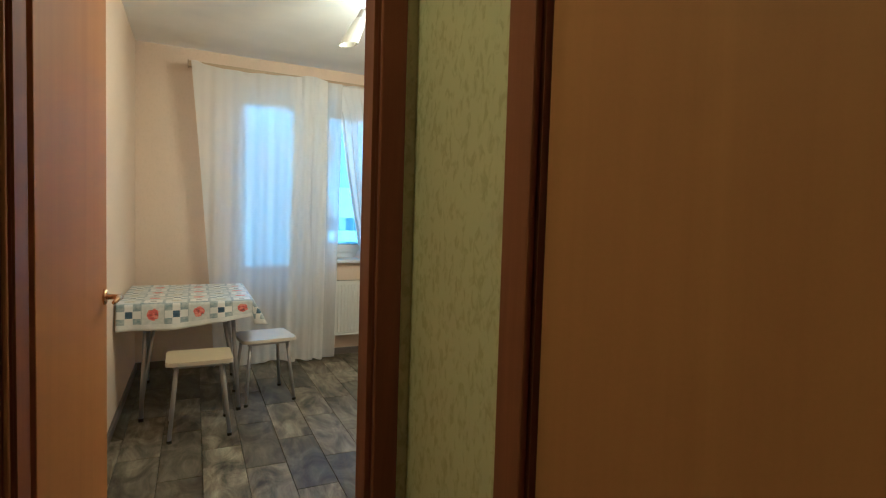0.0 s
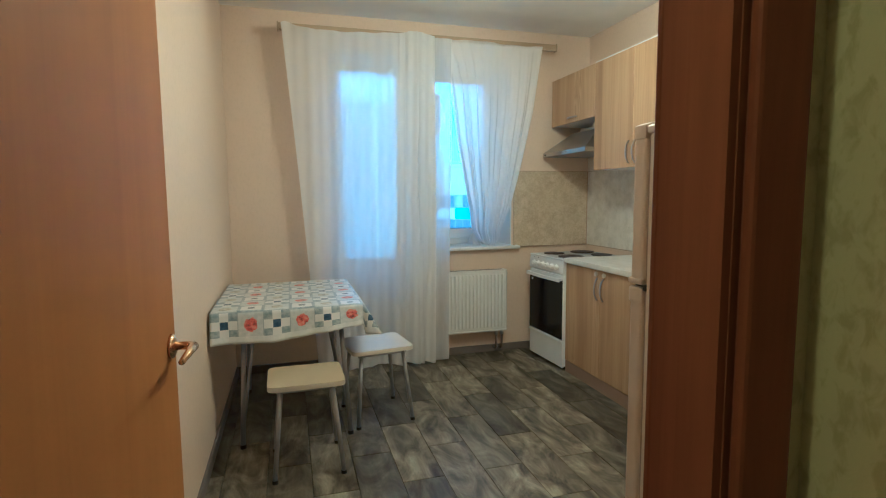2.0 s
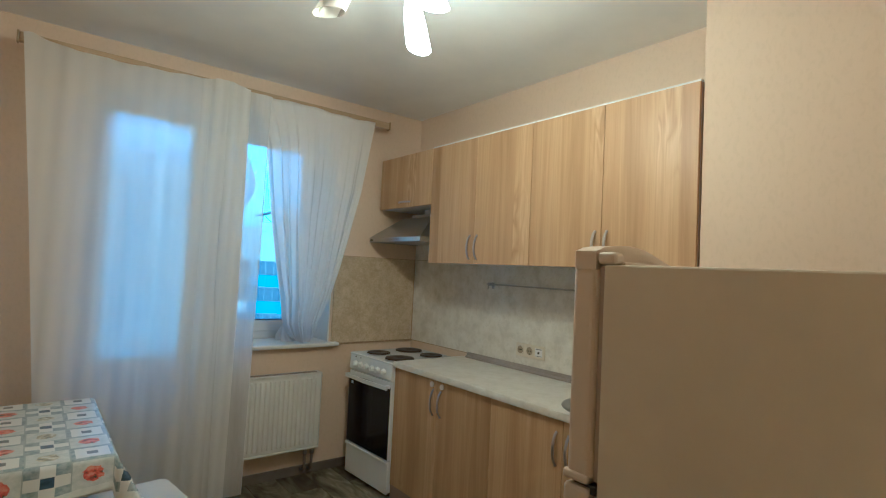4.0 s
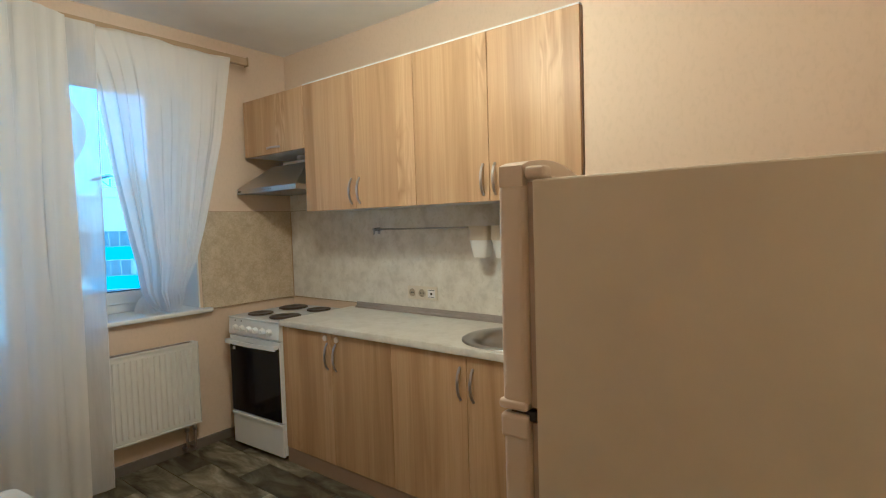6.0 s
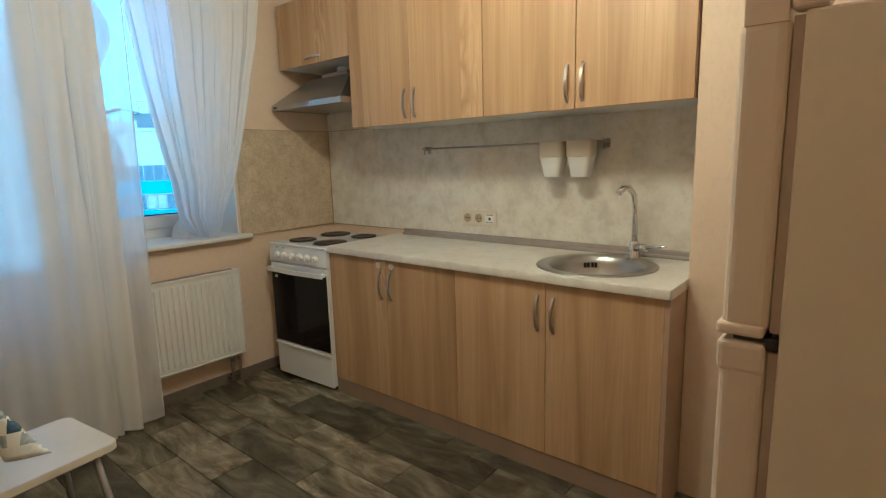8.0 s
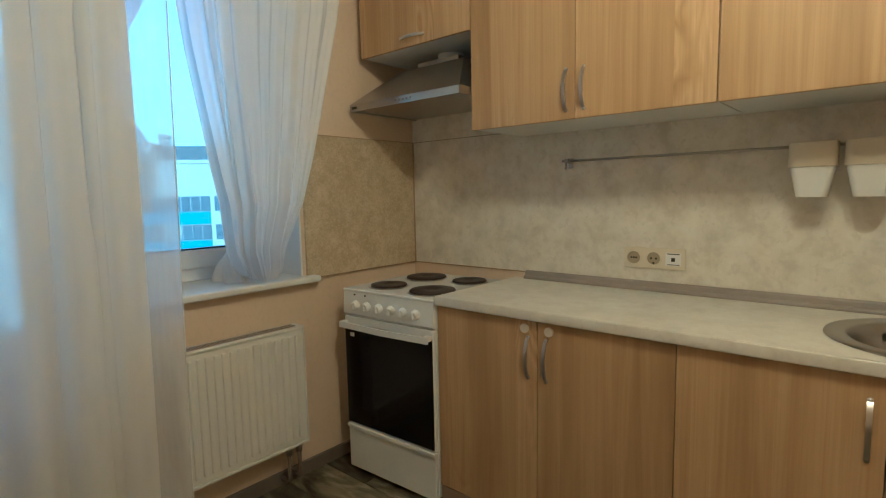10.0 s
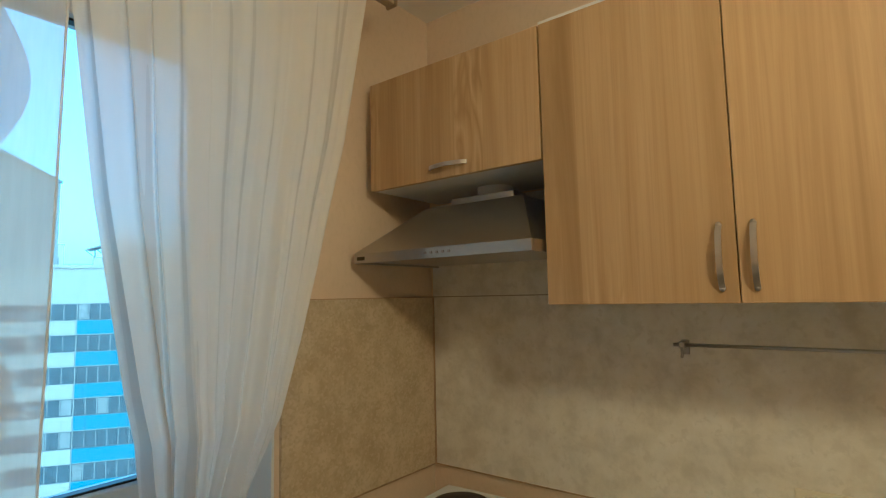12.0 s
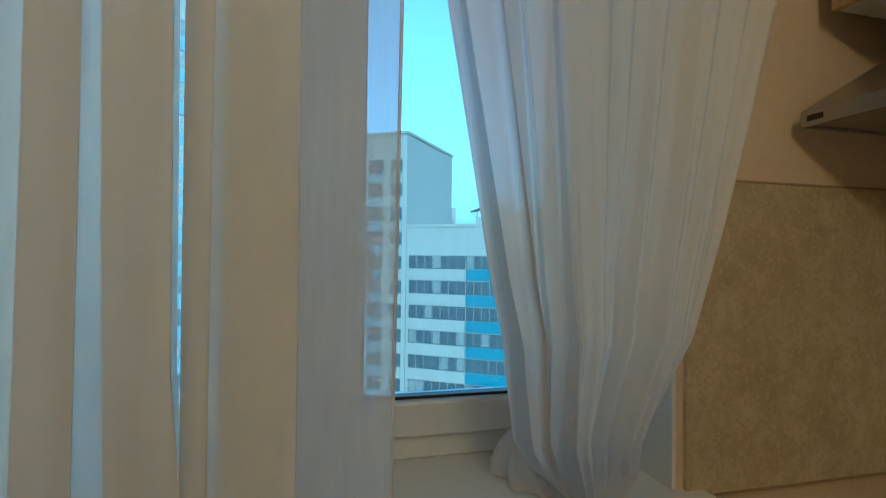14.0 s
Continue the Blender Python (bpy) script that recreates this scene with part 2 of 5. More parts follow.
def sheer(name, colour, clear, weave=0.06, haze=0.0, back=0.50):
    """Thin voile: part of the light goes straight through, part is softened, the rest is scattered."""
    m = Mat(name)
    c = m.world_co()
    n = m.noise(m.scale(c, (90, 90, 7)), 1.0, 2.0)
    fac = m.math("MULTIPLY_ADD", n, weave * 2)
    fac.node.inputs[2].default_value = clear + haze - weave
    d = m.node("ShaderNodeBsdfDiffuse", Color=colour).outputs[0]
    tr = m.node("ShaderNodeBsdfTranslucent", Color=colour).outputs[0]
    tp = m.node("ShaderNodeBsdfTransparent", Color=(1, 1, 1)).outputs[0]
    soft = m.node("ShaderNodeBsdfRefraction", Color=(1, 1, 1), Roughness=0.6, IOR=1.18).outputs[0]

    def blend(f, a, b):
        mx = m.t.nodes.new("ShaderNodeMixShader")
        m.set(mx.inputs[0], f)
        m.t.links.new(a, mx.inputs[1])
        m.t.links.new(b, mx.inputs[2])
        return mx.outputs[0]

    through_it = blend(haze / (clear + haze), tp, soft) if haze else tp
    m.t.links.new(blend(fac, blend(back, d, tr), through_it), m.out.inputs[0])
    return m.m


def pane_glass():
    m = Mat("window_glass")
    tp = m.node("ShaderNodeBsdfTransparent", Color=(0.93, 0.97, 0.97)).outputs[0]
    gl = m.node("ShaderNodeBsdfGlossy", Roughness=0.02).outputs[0]
    fr = m.node("ShaderNodeFresnel", IOR=1.5).outputs[0]
    mx = m.t.nodes.new("ShaderNodeMixShader")
    m.set(mx.inputs[0], fr)
    m.t.links.new(tp, mx.inputs[1])
    m.t.links.new(gl, mx.inputs[2])
    m.t.links.new(mx.outputs[0], m.out.inputs[0])
    return m.m


def glow(name, colour, strength):
    m = Mat(name)
    e = m.node("ShaderNodeEmission", Color=colour, Strength=strength).outputs[0]
    m.t.links.new(e, m.out.inputs[0])
    return m.m


def oilcloth():
    """White oilcloth printed with rows of blue checks and red fruit."""
    m = Mat("printed_oilcloth")
    uv = m.node("ShaderNodeUVMap").outputs[0]
    s = m.split(uv)
    u = m.math("DIVIDE", m.math("ADD", s[0], 0.784), 0.13)
    v = m.math("DIVIDE", m.math("SUBTRACT", s[1], 2.2875), 0.135)
    cu, cv = m.math("FRACT", u), m.math("FRACT", v)
    odd = m.math("GREATER_THAN", m.math("FRACT", m.math("MULTIPLY", m.math("FLOOR", u), 0.5)), 0.25)
    row = m.math("GREATER_THAN", m.math("FRACT", m.math("MULTIPLY", m.math("FLOOR", v), 0.5)), 0.25)
    du, dv = m.math("ABSOLUTE", m.math("SUBTRACT", cu, 0.5)), m.math("ABSOLUTE", m.math("SUBTRACT", cv, 0.5))
    big = m.math("MAXIMUM", du, dv)
    core = m.math("LESS_THAN", big, 0.15)
    diag = m.math("MULTIPLY", m.math("GREATER_THAN", du, 0.17), m.math("GREATER_THAN", dv, 0.17))
    blot = m.noise(uv, 42.0, 3.0)
    pale = m.ramp(blot, (0.35, (0.24, 0.31, 0.37)), (0.65, (0.46, 0.51, 0.54)))
    check = m.mix(diag, (0.78, 0.78, 0.75), pale)
    check = m.mix(core, check, m.ramp(blot, (0.4, (0.035, 0.075, 0.15)), (0.6, (0.08, 0.13, 0.22))))
    check2 = m.mix(m.math("GREATER_THAN", big, 0.40), (0.80, 0.80, 0.77), pale)
    check2 = m.mix(m.math("LESS_THAN", big, 0.13), check2, (0.16, 0.18, 0.20))
    rr = m.math("SQRT", m.math("ADD", m.math("POWER", du, 2.0), m.math("POWER", dv, 2.0)))
    edge = m.math("ADD", 0.25, m.math("MULTIPLY", m.math("SUBTRACT", blot, 0.5), 0.30))
    fruit = m.math("LESS_THAN", rr, edge)
    red = m.ramp(blot, (0.38, (0.03, 0.04, 0.02)), (0.42, (0.36, 0.025, 0.012)), (0.50, (0.62, 0.075, 0.02)), (0.62, (0.70, 0.30, 0.16)))
    yellow = m.ramp(blot, (0.38, (0.06, 0.08, 0.04)), (0.5, (0.42, 0.34, 0.12)), (0.62, (0.72, 0.70, 0.62)))
    ground = m.mix(m.math("GREATER_THAN", big, 0.47), m.ramp(blot, (0.3, (0.55, 0.59, 0.58)), (0.7, (0.74, 0.75, 0.73))), (0.40, 0.45, 0.47))
    block = m.mix(m.math("MULTIPLY", fruit, 0.92), ground, red)
    block2 = m.mix(m.math("MULTIPLY", fruit, 0.7), ground, yellow)
    col = m.mix(row, m.mix(odd, block2, check2), m.mix(odd, check, block))
    rim = m.math("MAXIMUM", m.math("LESS_THAN", s[1], 2.972), m.math("GREATER_THAN", s[0], 0.655))
    col = m.mix(rim, col, m.ramp(blot, (0.3, (0.70, 0.72, 0.70)), (0.7, (0.80, 0.80, 0.78))))
    return m.surface(col, 0.32, 0.0, m.bump(blot, 0.06, 0.001))


CREAM = wallpaper("cream_wallpaper", (0.74, 0.60, 0.415), (0.71, 0.575, 0.39), 60.0, 0.12)
GREEN = wallpaper("green_wallpaper", (0.59, 0.52, 0.235), (0.46, 0.395, 0.16), 52.0, 0.5)
CEILING = plain("ceiling_paint", (0.86, 0.835, 0.78), 0.8, vary=0.03, bump=0.02)
WHITE = plain("white_plastic", (0.80, 0.80, 0.78), 0.35, vary=0.03, bump=0.01)
ENAMEL = plain("white_enamel", (0.80, 0.81, 0.80), 0.22, vary=0.03, bump=0.01)
RADIATOR = plain("radiator_paint", (0.78, 0.77, 0.72), 0.35, vary=0.04, bump=0.02)
FRIDGE = plain("cream_steel", (0.74, 0.67, 0.50), 0.42, vary=0.05, grain=300.0, bump=0.12)
FRIDGE_DOOR = plain("cream_plastic", (0.74, 0.64, 0.49), 0.35, vary=0.04, bump=0.01)
OAK = wood("sonoma_oak", (0.61, 0.431, 0.200), (0.510, 0.347, 0.141), (0.355, 0.226, 0.081), "z", 0.95, 0.42, 0.82, 0.10, 0.4, 0.30, 0.36)
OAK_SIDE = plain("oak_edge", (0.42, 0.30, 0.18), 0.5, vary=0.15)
CARCASS = plain("white_board", (0.70, 0.69, 0.66), 0.5, vary=0.05)
LEAF = wood("pear_door_veneer", (0.44, 0.203, 0.010), (0.375, 0.166, 0.007), (0.28, 0.112, 0.005), "z", 0.45, 0.5, 0.5, 0.08, 0.12, 0.0, 0.08)
CASING = wood("cherry_casing", (0.29, 0.104, 0.009), (0.225, 0.074, 0.006), (0.14, 0.042, 0.004), "z", 1.2, 0.55, 0.7, 0.1, 0.14, 0.0, 0.12)
TILE = tile_wood()
GROUT = plain("dark_grout", (0.07, 0.065, 0.06), 0.85, vary=0.2, grain=200.0, bump=0.3)
HALLFLOOR = wood("hall_laminate", (0.30, 0.20, 0.12), (0.22, 0.14, 0.08), (0.14, 0.085, 0.05), "y", 1.0)
COUNTER = stone("pale_stone_laminate", (0.74, 0.71, 0.63), (0.66, 0.63, 0.55), (0.78, 0.76, 0.69), 12.0, 0.0, 0.3)
SPLASH = stone("grey_cloud_laminate", (0.74, 0.705, 0.60), (0.62, 0.585, 0.485), (0.80, 0.77, 0.675), 12.0, 0.0, 0.4)
SPECKLE = stone("speckled_board", (0.56, 0.465, 0.285), (0.46, 0.37, 0.215), (0.64, 0.54, 0.35), 14.0, 130.0, 0.45)
STEEL = plain("brushed_steel", (0.46, 0.45, 0.43), 0.34, 1.0, 0.05, 400.0, 0.08)
CHROME = plain("chrome", (0.78, 0.78, 0.78), 0.1, 1.0, 0.02, bump=0.0)
NICKEL = plain("satin_nickel", (0.56, 0.53, 0.50), 0.33, 1.0, 0.05, bump=0.02)
BRASS = plain("brass", (0.75, 0.52, 0.22), 0.22, 1.0, 0.06, bump=0.01)
GREYTUBE = plain("grey_tube", (0.42, 0.42, 0.43), 0.35, 0.6, 0.06, bump=0.02)
BLACK = plain("black_plastic", (0.02, 0.02, 0.02), 0.4, vary=0.2, bump=0.02)
OVENGLASS = plain("oven_glass", (0.008, 0.008, 0.008), 0.12, vary=0.1, bump=0.0, Specular_IOR_Level=0.22)
HOTPLATE = plain("cast_iron", (0.05, 0.035, 0.03), 0.55, 0.2, 0.35, 90.0, 0.2)
SEAL = plain("brown_grey_rubber", (0.44, 0.36, 0.29), 0.6, vary=0.1)
STOOLTOP = plain("cream_laminate_seat", (0.51, 0.43, 0.235), 0.4, vary=0.06)
STOOLTOP2 = plain("white_laminate_seat", (0.66, 0.63, 0.57), 0.4, vary=0.06)
# darker copy of the ivory plastic: shade inside the sockets, put into the colour
SOCKET_SHADE = plain("ivory_recess_shade", (0.36, 0.31, 0.20), 0.45, vary=0.05)
SOCKET = plain("ivory_plastic", (0.72, 0.66, 0.50), 0.35, vary=0.03)
RAILWOOD = wood("light_beech_rail", (0.52, 0.40, 0.22), (0.44, 0.33, 0.17), (0.30, 0.22, 0.11), "x", 1.0, 0.5)
PLINTH = plain("brown_plinth_laminate", (0.30, 0.215, 0.14), 0.5, vary=0.1)
SKIRT = plain("grey_brown_skirting", (0.17, 0.145, 0.12), 0.55, vary=0.2)
STRIP = plain("grey_splash_strip", (0.32, 0.285, 0.25), 0.35, vary=0.15)
PIPE = plain("painted_pipe", (0.16, 0.12, 0.09), 0.5, vary=0.15)
FROST = plain("frosted_glass_shade", (0.80, 0.77, 0.70), 0.3, vary=0.02, bump=0.0)
FROST.node_tree.nodes["Principled BSDF"].inputs["Transmission Weight"].default_value = 0.6
LIT = glow("lit_glass_shade", (1.0, 0.66, 0.28), 62.0)
SHEER = sheer("white_voile", (0.95, 0.935, 0.90), 0.11, 0.03, 0.17, 0.38)
THIN = sheer("thin_voile", (0.94, 0.93, 0.91), 0.34)
SHEER2 = sheer("white_voile_gathered", (0.95, 0.93, 0.89), 0.06, 0.03, 0.08, 0.34)
GLASS = pane_glass()
CLOTH = oilcloth()

# ---- the room's shell ----
XW, XE, YS, YN, TOP = -0.28, 2.70, 0.776, 4.40, 2.70
setting = dict(category="wall", kind="structure")

solo("wall_north", boxes((XW - 0.3, 0.46, YN, 4.86, -0.15, 2.9), (0.46, 1.97, YN, 4.86, 2.44, 2.9), (1.17, 1.97, YN, 4.86, -0.15, 0.885), (1.97, XE + 0.3, YN, 4.86, -0.15, 2.9), (0.46, 1.17, YN, 4.86, -0.15, 0.0)),
     CREAM, "cream papered wall with window and balcony door", **setting)
solo("wall_east", box(XE, XE + 0.3, -3.2, YN, -0.15, 2.9), CREAM, "cream papered wall behind the kitchen units", **setting)
solo("wall_west", box(XW - 0.3, XW, YS, YN, -0.15, 2.9), CREAM, "cream papered wall beside the table", **setting)
solo("wall_shaft", box(2.330, XE, YS, 1.893, 0, TOP, 0.003), CREAM, "boxed-in cream papered shaft beside the cabinets", **setting)
solo("ceiling", box(XW - 0.3, XE + 0.3, YS - 0.17, YN, TOP, 2.9), CEILING, "plain white painted ceiling", "ceiling", kind="structure")
floor = solo("floor", box(XW, XE, YS - 0.085, YN, -0.15, -0.009), GROUT, "wood-look grey brown tiled floor", "floor", kind="structure")

# wall between hall and kitchen, with the doorway
JL, JR, DH = -0.153, 0.560, 2.06
for nm, y0, y1, mat in (("wall_south", 0.745, YS, CREAM), ("wall_hall_north", 0.66, 0.7449, GREEN)):
    solo(nm, boxes((XW - 0.9, JL - 0.03, y0, y1, -0.15, 2.9), (JR + 0.03, XE, y0, y1, -0.15, 2.9), (JL - 0.03, JR + 0.03, y0, y1, DH + 0.03, 2.9)),
         mat, "papered wall round the kitchen doorway", **setting)
HX, DY0, DY1 = 0.662, -0.72, 0.122
solo("wall_hall_east", boxes((HX, HX + 0.12, DY1 + 0.03, 0.6599, -0.15, 2.9), (HX, HX + 0.12, -3.0, DY0 - 0.03, -0.15, 2.9), (HX, HX + 0.12, DY0 - 0.03, DY1 + 0.03, DH + 0.03, 2.9)),
     GREEN, "yellow green papered hall wall with flecked pattern", **setting)
solo("wall_hall_west", box(-1.35, -1.2, -3.0, 0.6599, -0.15, 2.9), GREEN, "yellow green papered hall wall", **setting)
solo("wall_hall_south", box(-1.35, HX + 0.12, -3.2, -3.0, -0.15, 2.9), GREEN, "yellow green papered hall wall", **setting)
solo("ceiling_hall", box(-1.35, HX + 0.12, -3.2, 0.66, TOP, 2.9), CEILING, "plain white painted hall ceiling", "ceiling", kind="structure")
solo("floor_hall", box(-1.35, HX + 0.12, -3.2, YS - 0.086, -0.15, 0.0), HALLFLOOR, "brown laminate hall floor", "floor", kind="structure")


def casing_set(name, at, label, parts):
    t = thing(name, at, label, "door frame", kind="structure")
    for nm, b, mat in parts:
        part(nm, b, mat, t)
    return t


casing_set("door_frame_1", (JL, 0.7, 0), "dark cherry coloured frame of the kitchen doorway", [
    ("jamb", boxes((JR, JR + 0.03, 0.662, YS - 0.002, 0, DH), (JR - 0.010, JR + 0.001, 0.664, 0.72, 0, DH - 0.014)), CASING),
    ("jamb", boxes((JL - 0.03, JL, 0.662, YS - 0.002, 0, DH), (JL - 0.001, JL + 0.005, 0.664, 0.72, 0, DH - 0.014)), CASING),
    ("head", boxes((JL, JR, 0.662, YS - 0.002, DH, DH + 0.03), (JL, JR, 0.664, 0.72, DH - 0.014, DH + 0.001)), CASING),
    ("casing", box(JR + 0.004, JR + 0.070, 0.644, 0.6599, 0, DH + 0.075, 0.005), CASING),
    ("casing", box(JL - 0.075, JL - 0.014, 0.640, 0.6599, 0, DH + 0.075, 0.006), CASING),
    ("edge_strip", box(JL - 0.0135, JL - 0.004, 0.648, 0.6599, 0, DH, 0.003), LEAF),
    ("casing", box(JL - 0.004, JR + 0.004, 0.644, 0.6599, DH + 0.004, DH + 0.075, 0.005), CASING),
    ("casing", box(JR + 0.004, JR + 0.075, YS + 0.001, YS + 0.016, 0, DH + 0.075, 0.005), CASING),
    ("casing", box(JL - 0.075, JL - 0.004, YS + 0.001, YS + 0.016, 0, DH + 0.075, 0.005), CASING),
    ("casing", box(JL - 0.004, JR + 0.004, YS + 0.001, YS + 0.016, DH + 0.004, DH + 0.075, 0.005), CASING)])
casing_set("door_frame_2", (HX, -0.3, 0), "reddish brown frame of the closed hall door", [
    ("jamb", box(HX + 0.002, HX + 0.118, DY1, DY1 + 0.03, 0, DH), CASING),
    ("jamb", box(HX + 0.002, HX + 0.118, DY0 - 0.03, DY0, 0, DH), CASING),
    ("head", box(HX + 0.002, HX + 0.118, DY0, DY1, DH, DH + 0.03), CASING),
    ("casing", box(HX - 0.016, HX - 0.001, DY1 + 0.004, DY1 + 0.085, 0, DH + 0.075, 0.005), CASING),
    ("casing", box(HX - 0.016, HX - 0.001, DY0 - 0.075, DY0 - 0.004, 0, DH + 0.075, 0.005), CASING),
    ("casing", box(HX - 0.016, HX - 0.001, DY0 - 0.004, DY1 + 0.004, DH + 0.004, DH + 0.075, 0.005), CASING)])


def lever(parent, x, y, z, way, flip):
    """Brass lever on a round rose; the neck stands out along +x or -x, the lever runs along y."""
    h = part("door_handle", lathe([(0.0, 0), (0.026, 0.0), (0.025, 0.006), (0.016, 0.010), (0.0, 0.011)], (0, 0, 0), 24), BRASS, None, "", True)
    h.data.transform(Matrix.Translation(Vector((x, y, z)) - ORIGIN[parent]) @ Matrix.Rotation(radians(90 * way), 4, "Y"))
    h.parent = parent
    ORIGIN[h] = ORIGIN[parent]
    part("lever", tube([(x, y, z), (x + way * 0.035, y, z), (x + way * 0.047, y + flip * 0.01, z), (x + way * 0.05, y + flip * 0.05, z + 0.002), (x + way * 0.048, y + flip * 0.11, z - 0.004)], [0.009, 0.009, 0.010, 0.0085, 0.006], 12), BRASS, h, "", True)
    return h


# kitchen door, open against the left wall
door = thing("door_1", (JL, YS + 0.012, 0), "brown wood-veneer kitchen door, wide open", "door", kind="structure")
part("leaf", box(JL - 0.038, JL, YS + 0.040, YS + 0.014 + 0.69, 0.012, DH - 0.008, 0.002), LEAF, door)
lever(door, JL, YS + 0.014 + 0.655, 1.025, 1, -1)
door.rotation_euler = (0, 0, radians(-4.0))
# closed door in the hall
door2 = thing("door_2", (HX, DY1, 0), "orange brown wood-veneer hall door, closed", "door", kind="structure")
part("leaf", box(HX + 0.012, HX + 0.05, DY0 + 0.004, DY1 - 0.004, 0.012, DH - 0.006, 0.002), LEAF, door2)
lever(door2, HX + 0.012, DY0 + 0.07, 1.0, -1, 1)

# ---- window wall ----
GY = 4.735


def ring_frame(x0, x1, z0, z1, w, y0, y1, bevel=0.006):
    bm = bmesh.new()
    for r in ((x0, x0 + w, y0, y1, z0, z1), (x1 - w, x1, y0, y1, z0, z1), (x0 + w, x1 - w, y0, y1, z0, z0 + w), (x0 + w, x1 - w, y0, y1, z1 - w, z1)):
        add_box(bm, *r, bevel)
    return bm


def glazed(name, x0, x1, z0, z1, glass, label, category, panel=None):
    t = thing(name, (x0, 4.70, z0), label, category, kind="structure")
    gx0, gx1, gz0, gz1 = glass
    part("window_frame", ring_frame(x0, x1, z0, z1, 0.06, 4.68, 4.78), WHITE, t)
    bm = bmesh.new()
    for r in ((x0 + 0.055, gx0, z0 + 0.055, z1 - 0.055), (gx1, x1 - 0.055, z0 + 0.055, z1 - 0.055), (gx0, gx1, z0 + 0.055, gz0), (gx0, gx1, gz1, z1 - 0.055)):
        add_box(bm, r[0], r[1], 4.662, 4.765, r[2], r[3], 0.007)
    sash = part("sash", bm, WHITE, t)
    part("gasket", ring_frame(gx0 - 0.001, gx1 + 0.001, gz0 - 0.001, gz1 + 0.001, 0.008, 4.690, 4.72, 0.0), BLACK, sash)
    p = part("pane", box(gx0 - 0.004, gx1 + 0.004, GY - 0.002, GY + 0.002, gz0 - 0.004, gz1 + 0.004), GLASS, sash)
    p.visible_shadow = False
    return t


win = glazed("window_1", 1.225, 1.968, 0.917, 2.438, (1.365, 1.845, 1.052, 2.325), "white plastic window with one sash", "window")
bal = glazed("door_3", 0.462, 1.172, 0.002, 2.438, (0.575, 1.055, 0.82, 2.375), "white plastic glazed balcony door, closed", "balcony door")
part("mullion", box(1.1725, 1.2245, 4.672, 4.78, 0.90, 2.438, 0.004), WHITE, win)
hb = part("handle_base", box(1.265, 1.292, 4.650, 4.662, 1.60, 1.67, 0.004), WHITE, win)
part("handle", boxes((1.270, 1.287, 4.625, 4.650, 1.628, 1.645, 0.003), (1.268, 1.289, 4.612, 4.628, 1.53, 1.65, 0.006)), WHITE, hb)
hb = part("handle_base", box(1.085, 1.112, 4.650, 4.662, 1.06, 1.13, 0.004), WHITE, bal)
part("handle", boxes((1.090, 1.107, 4.625, 4.650, 1.088, 1.105, 0.003), (1.088, 1.109, 4.612, 4.628, 0.99, 1.11, 0.006)), WHITE, hb)
solo("window_sill", box(1.19, 2.03, 4.345, 4.70, 0.888, 0.917, 0.009, 3), WHITE, "white plastic window sill", "window sill", kind="structure")
reveal = thing("window_reveal", (1.97, 4.5, 0.92), "white painted reveals round the window opening", "trim", kind="structure")
part("lining", box(1.9605, 1.9695, YN + 0.001, 4.68, 0.918, 2.438), WHITE, reveal)
part("lining", box(0.4605, 1.96, YN + 0.001, 4.68, 2.4305, 2.439), WHITE, reveal)
part("lining", box(0.4605, 0.4695, YN + 0.001, 4.68, 0.003, 2.43), WHITE, reveal)

# radiator below the window
rad = thing("radiator", (1.615, 4.34, 0.22), "white steel panel radiator under the window", "radiator")
RX0, RX1, RZ0, RZ1, RF = 1.36, 1.878, 0.205, 0.725, 4.283
part("panel", box(RX0, RX1, RF + 0.006, RF + 0.022, RZ0 + 0.012, RZ1 - 0.012, 0.004), RADIATOR, rad)
part("panel", box(RX0, RX1, RF + 0.055, RF + 0.07, RZ0 + 0.012, RZ1 - 0.012, 0.004), RADIATOR, rad)
n = 15
for i in range(n):
    cx = RX0 + 0.02 + (RX1 - RX0 - 0.04) * (i + 0.5) / n
    part("rib", box(cx - 0.0085, cx + 0.0085, RF - 0.004, RF + 0.012, RZ0 + 0.035, RZ1 - 0.035, 0.006, 3), RADIATOR, rad)
part("top_grille", boxes((RX0, RX1, RF, RF + 0.074, RZ1 - 0.012, RZ1, 0.003)), RADIATOR, rad)
for i in range(46):
    gx = RX0 + 0.03 + (RX1 - RX0 - 0.06) * i / 45
    part("grille_slot", box(gx - 0.0035, gx + 0.0035, RF + 0.012, RF + 0.060, RZ1 + 0.0004, RZ1 + 0.0008), PIPE, rad)
part("side_cover", box(RX0 - 0.003, RX0, RF, RF + 0.074, RZ0, RZ1, 0.001), RADIATOR, rad)
part("side_cover", box(RX1, RX1 + 0.003, RF, RF + 0.074, RZ0, RZ1, 0.001), RADIATOR, rad)
part("bottom_rail", box(RX0, RX1, RF, RF + 0.074, RZ0, RZ0 + 0.012, 0.003), RADIATOR, rad)
part("bracket", box(1.45, 1.48, RF + 0.07, YN - 0.0005, 0.60, 0.66), RADIATOR, rad)
part("bracket", box(1.76, 1.79, RF + 0.07, YN - 0.0005, 0.60, 0.66), RADIATOR, rad)
for px in (1.80, 1.85):
    v = part("valve", tube([(px, RF + 0.037, 0.206), (px, RF + 0.037, 0.165)], 0.014, 12), NICKEL, rad, "", True)
    part("pipe", tube([(px, RF + 0.037, 0.17), (px, RF + 0.037, 0.06), (px, RF + 0.05, 0.045), (px, YN - 0.001, 0.04)], 0.009, 10), PIPE, rad, "", True)
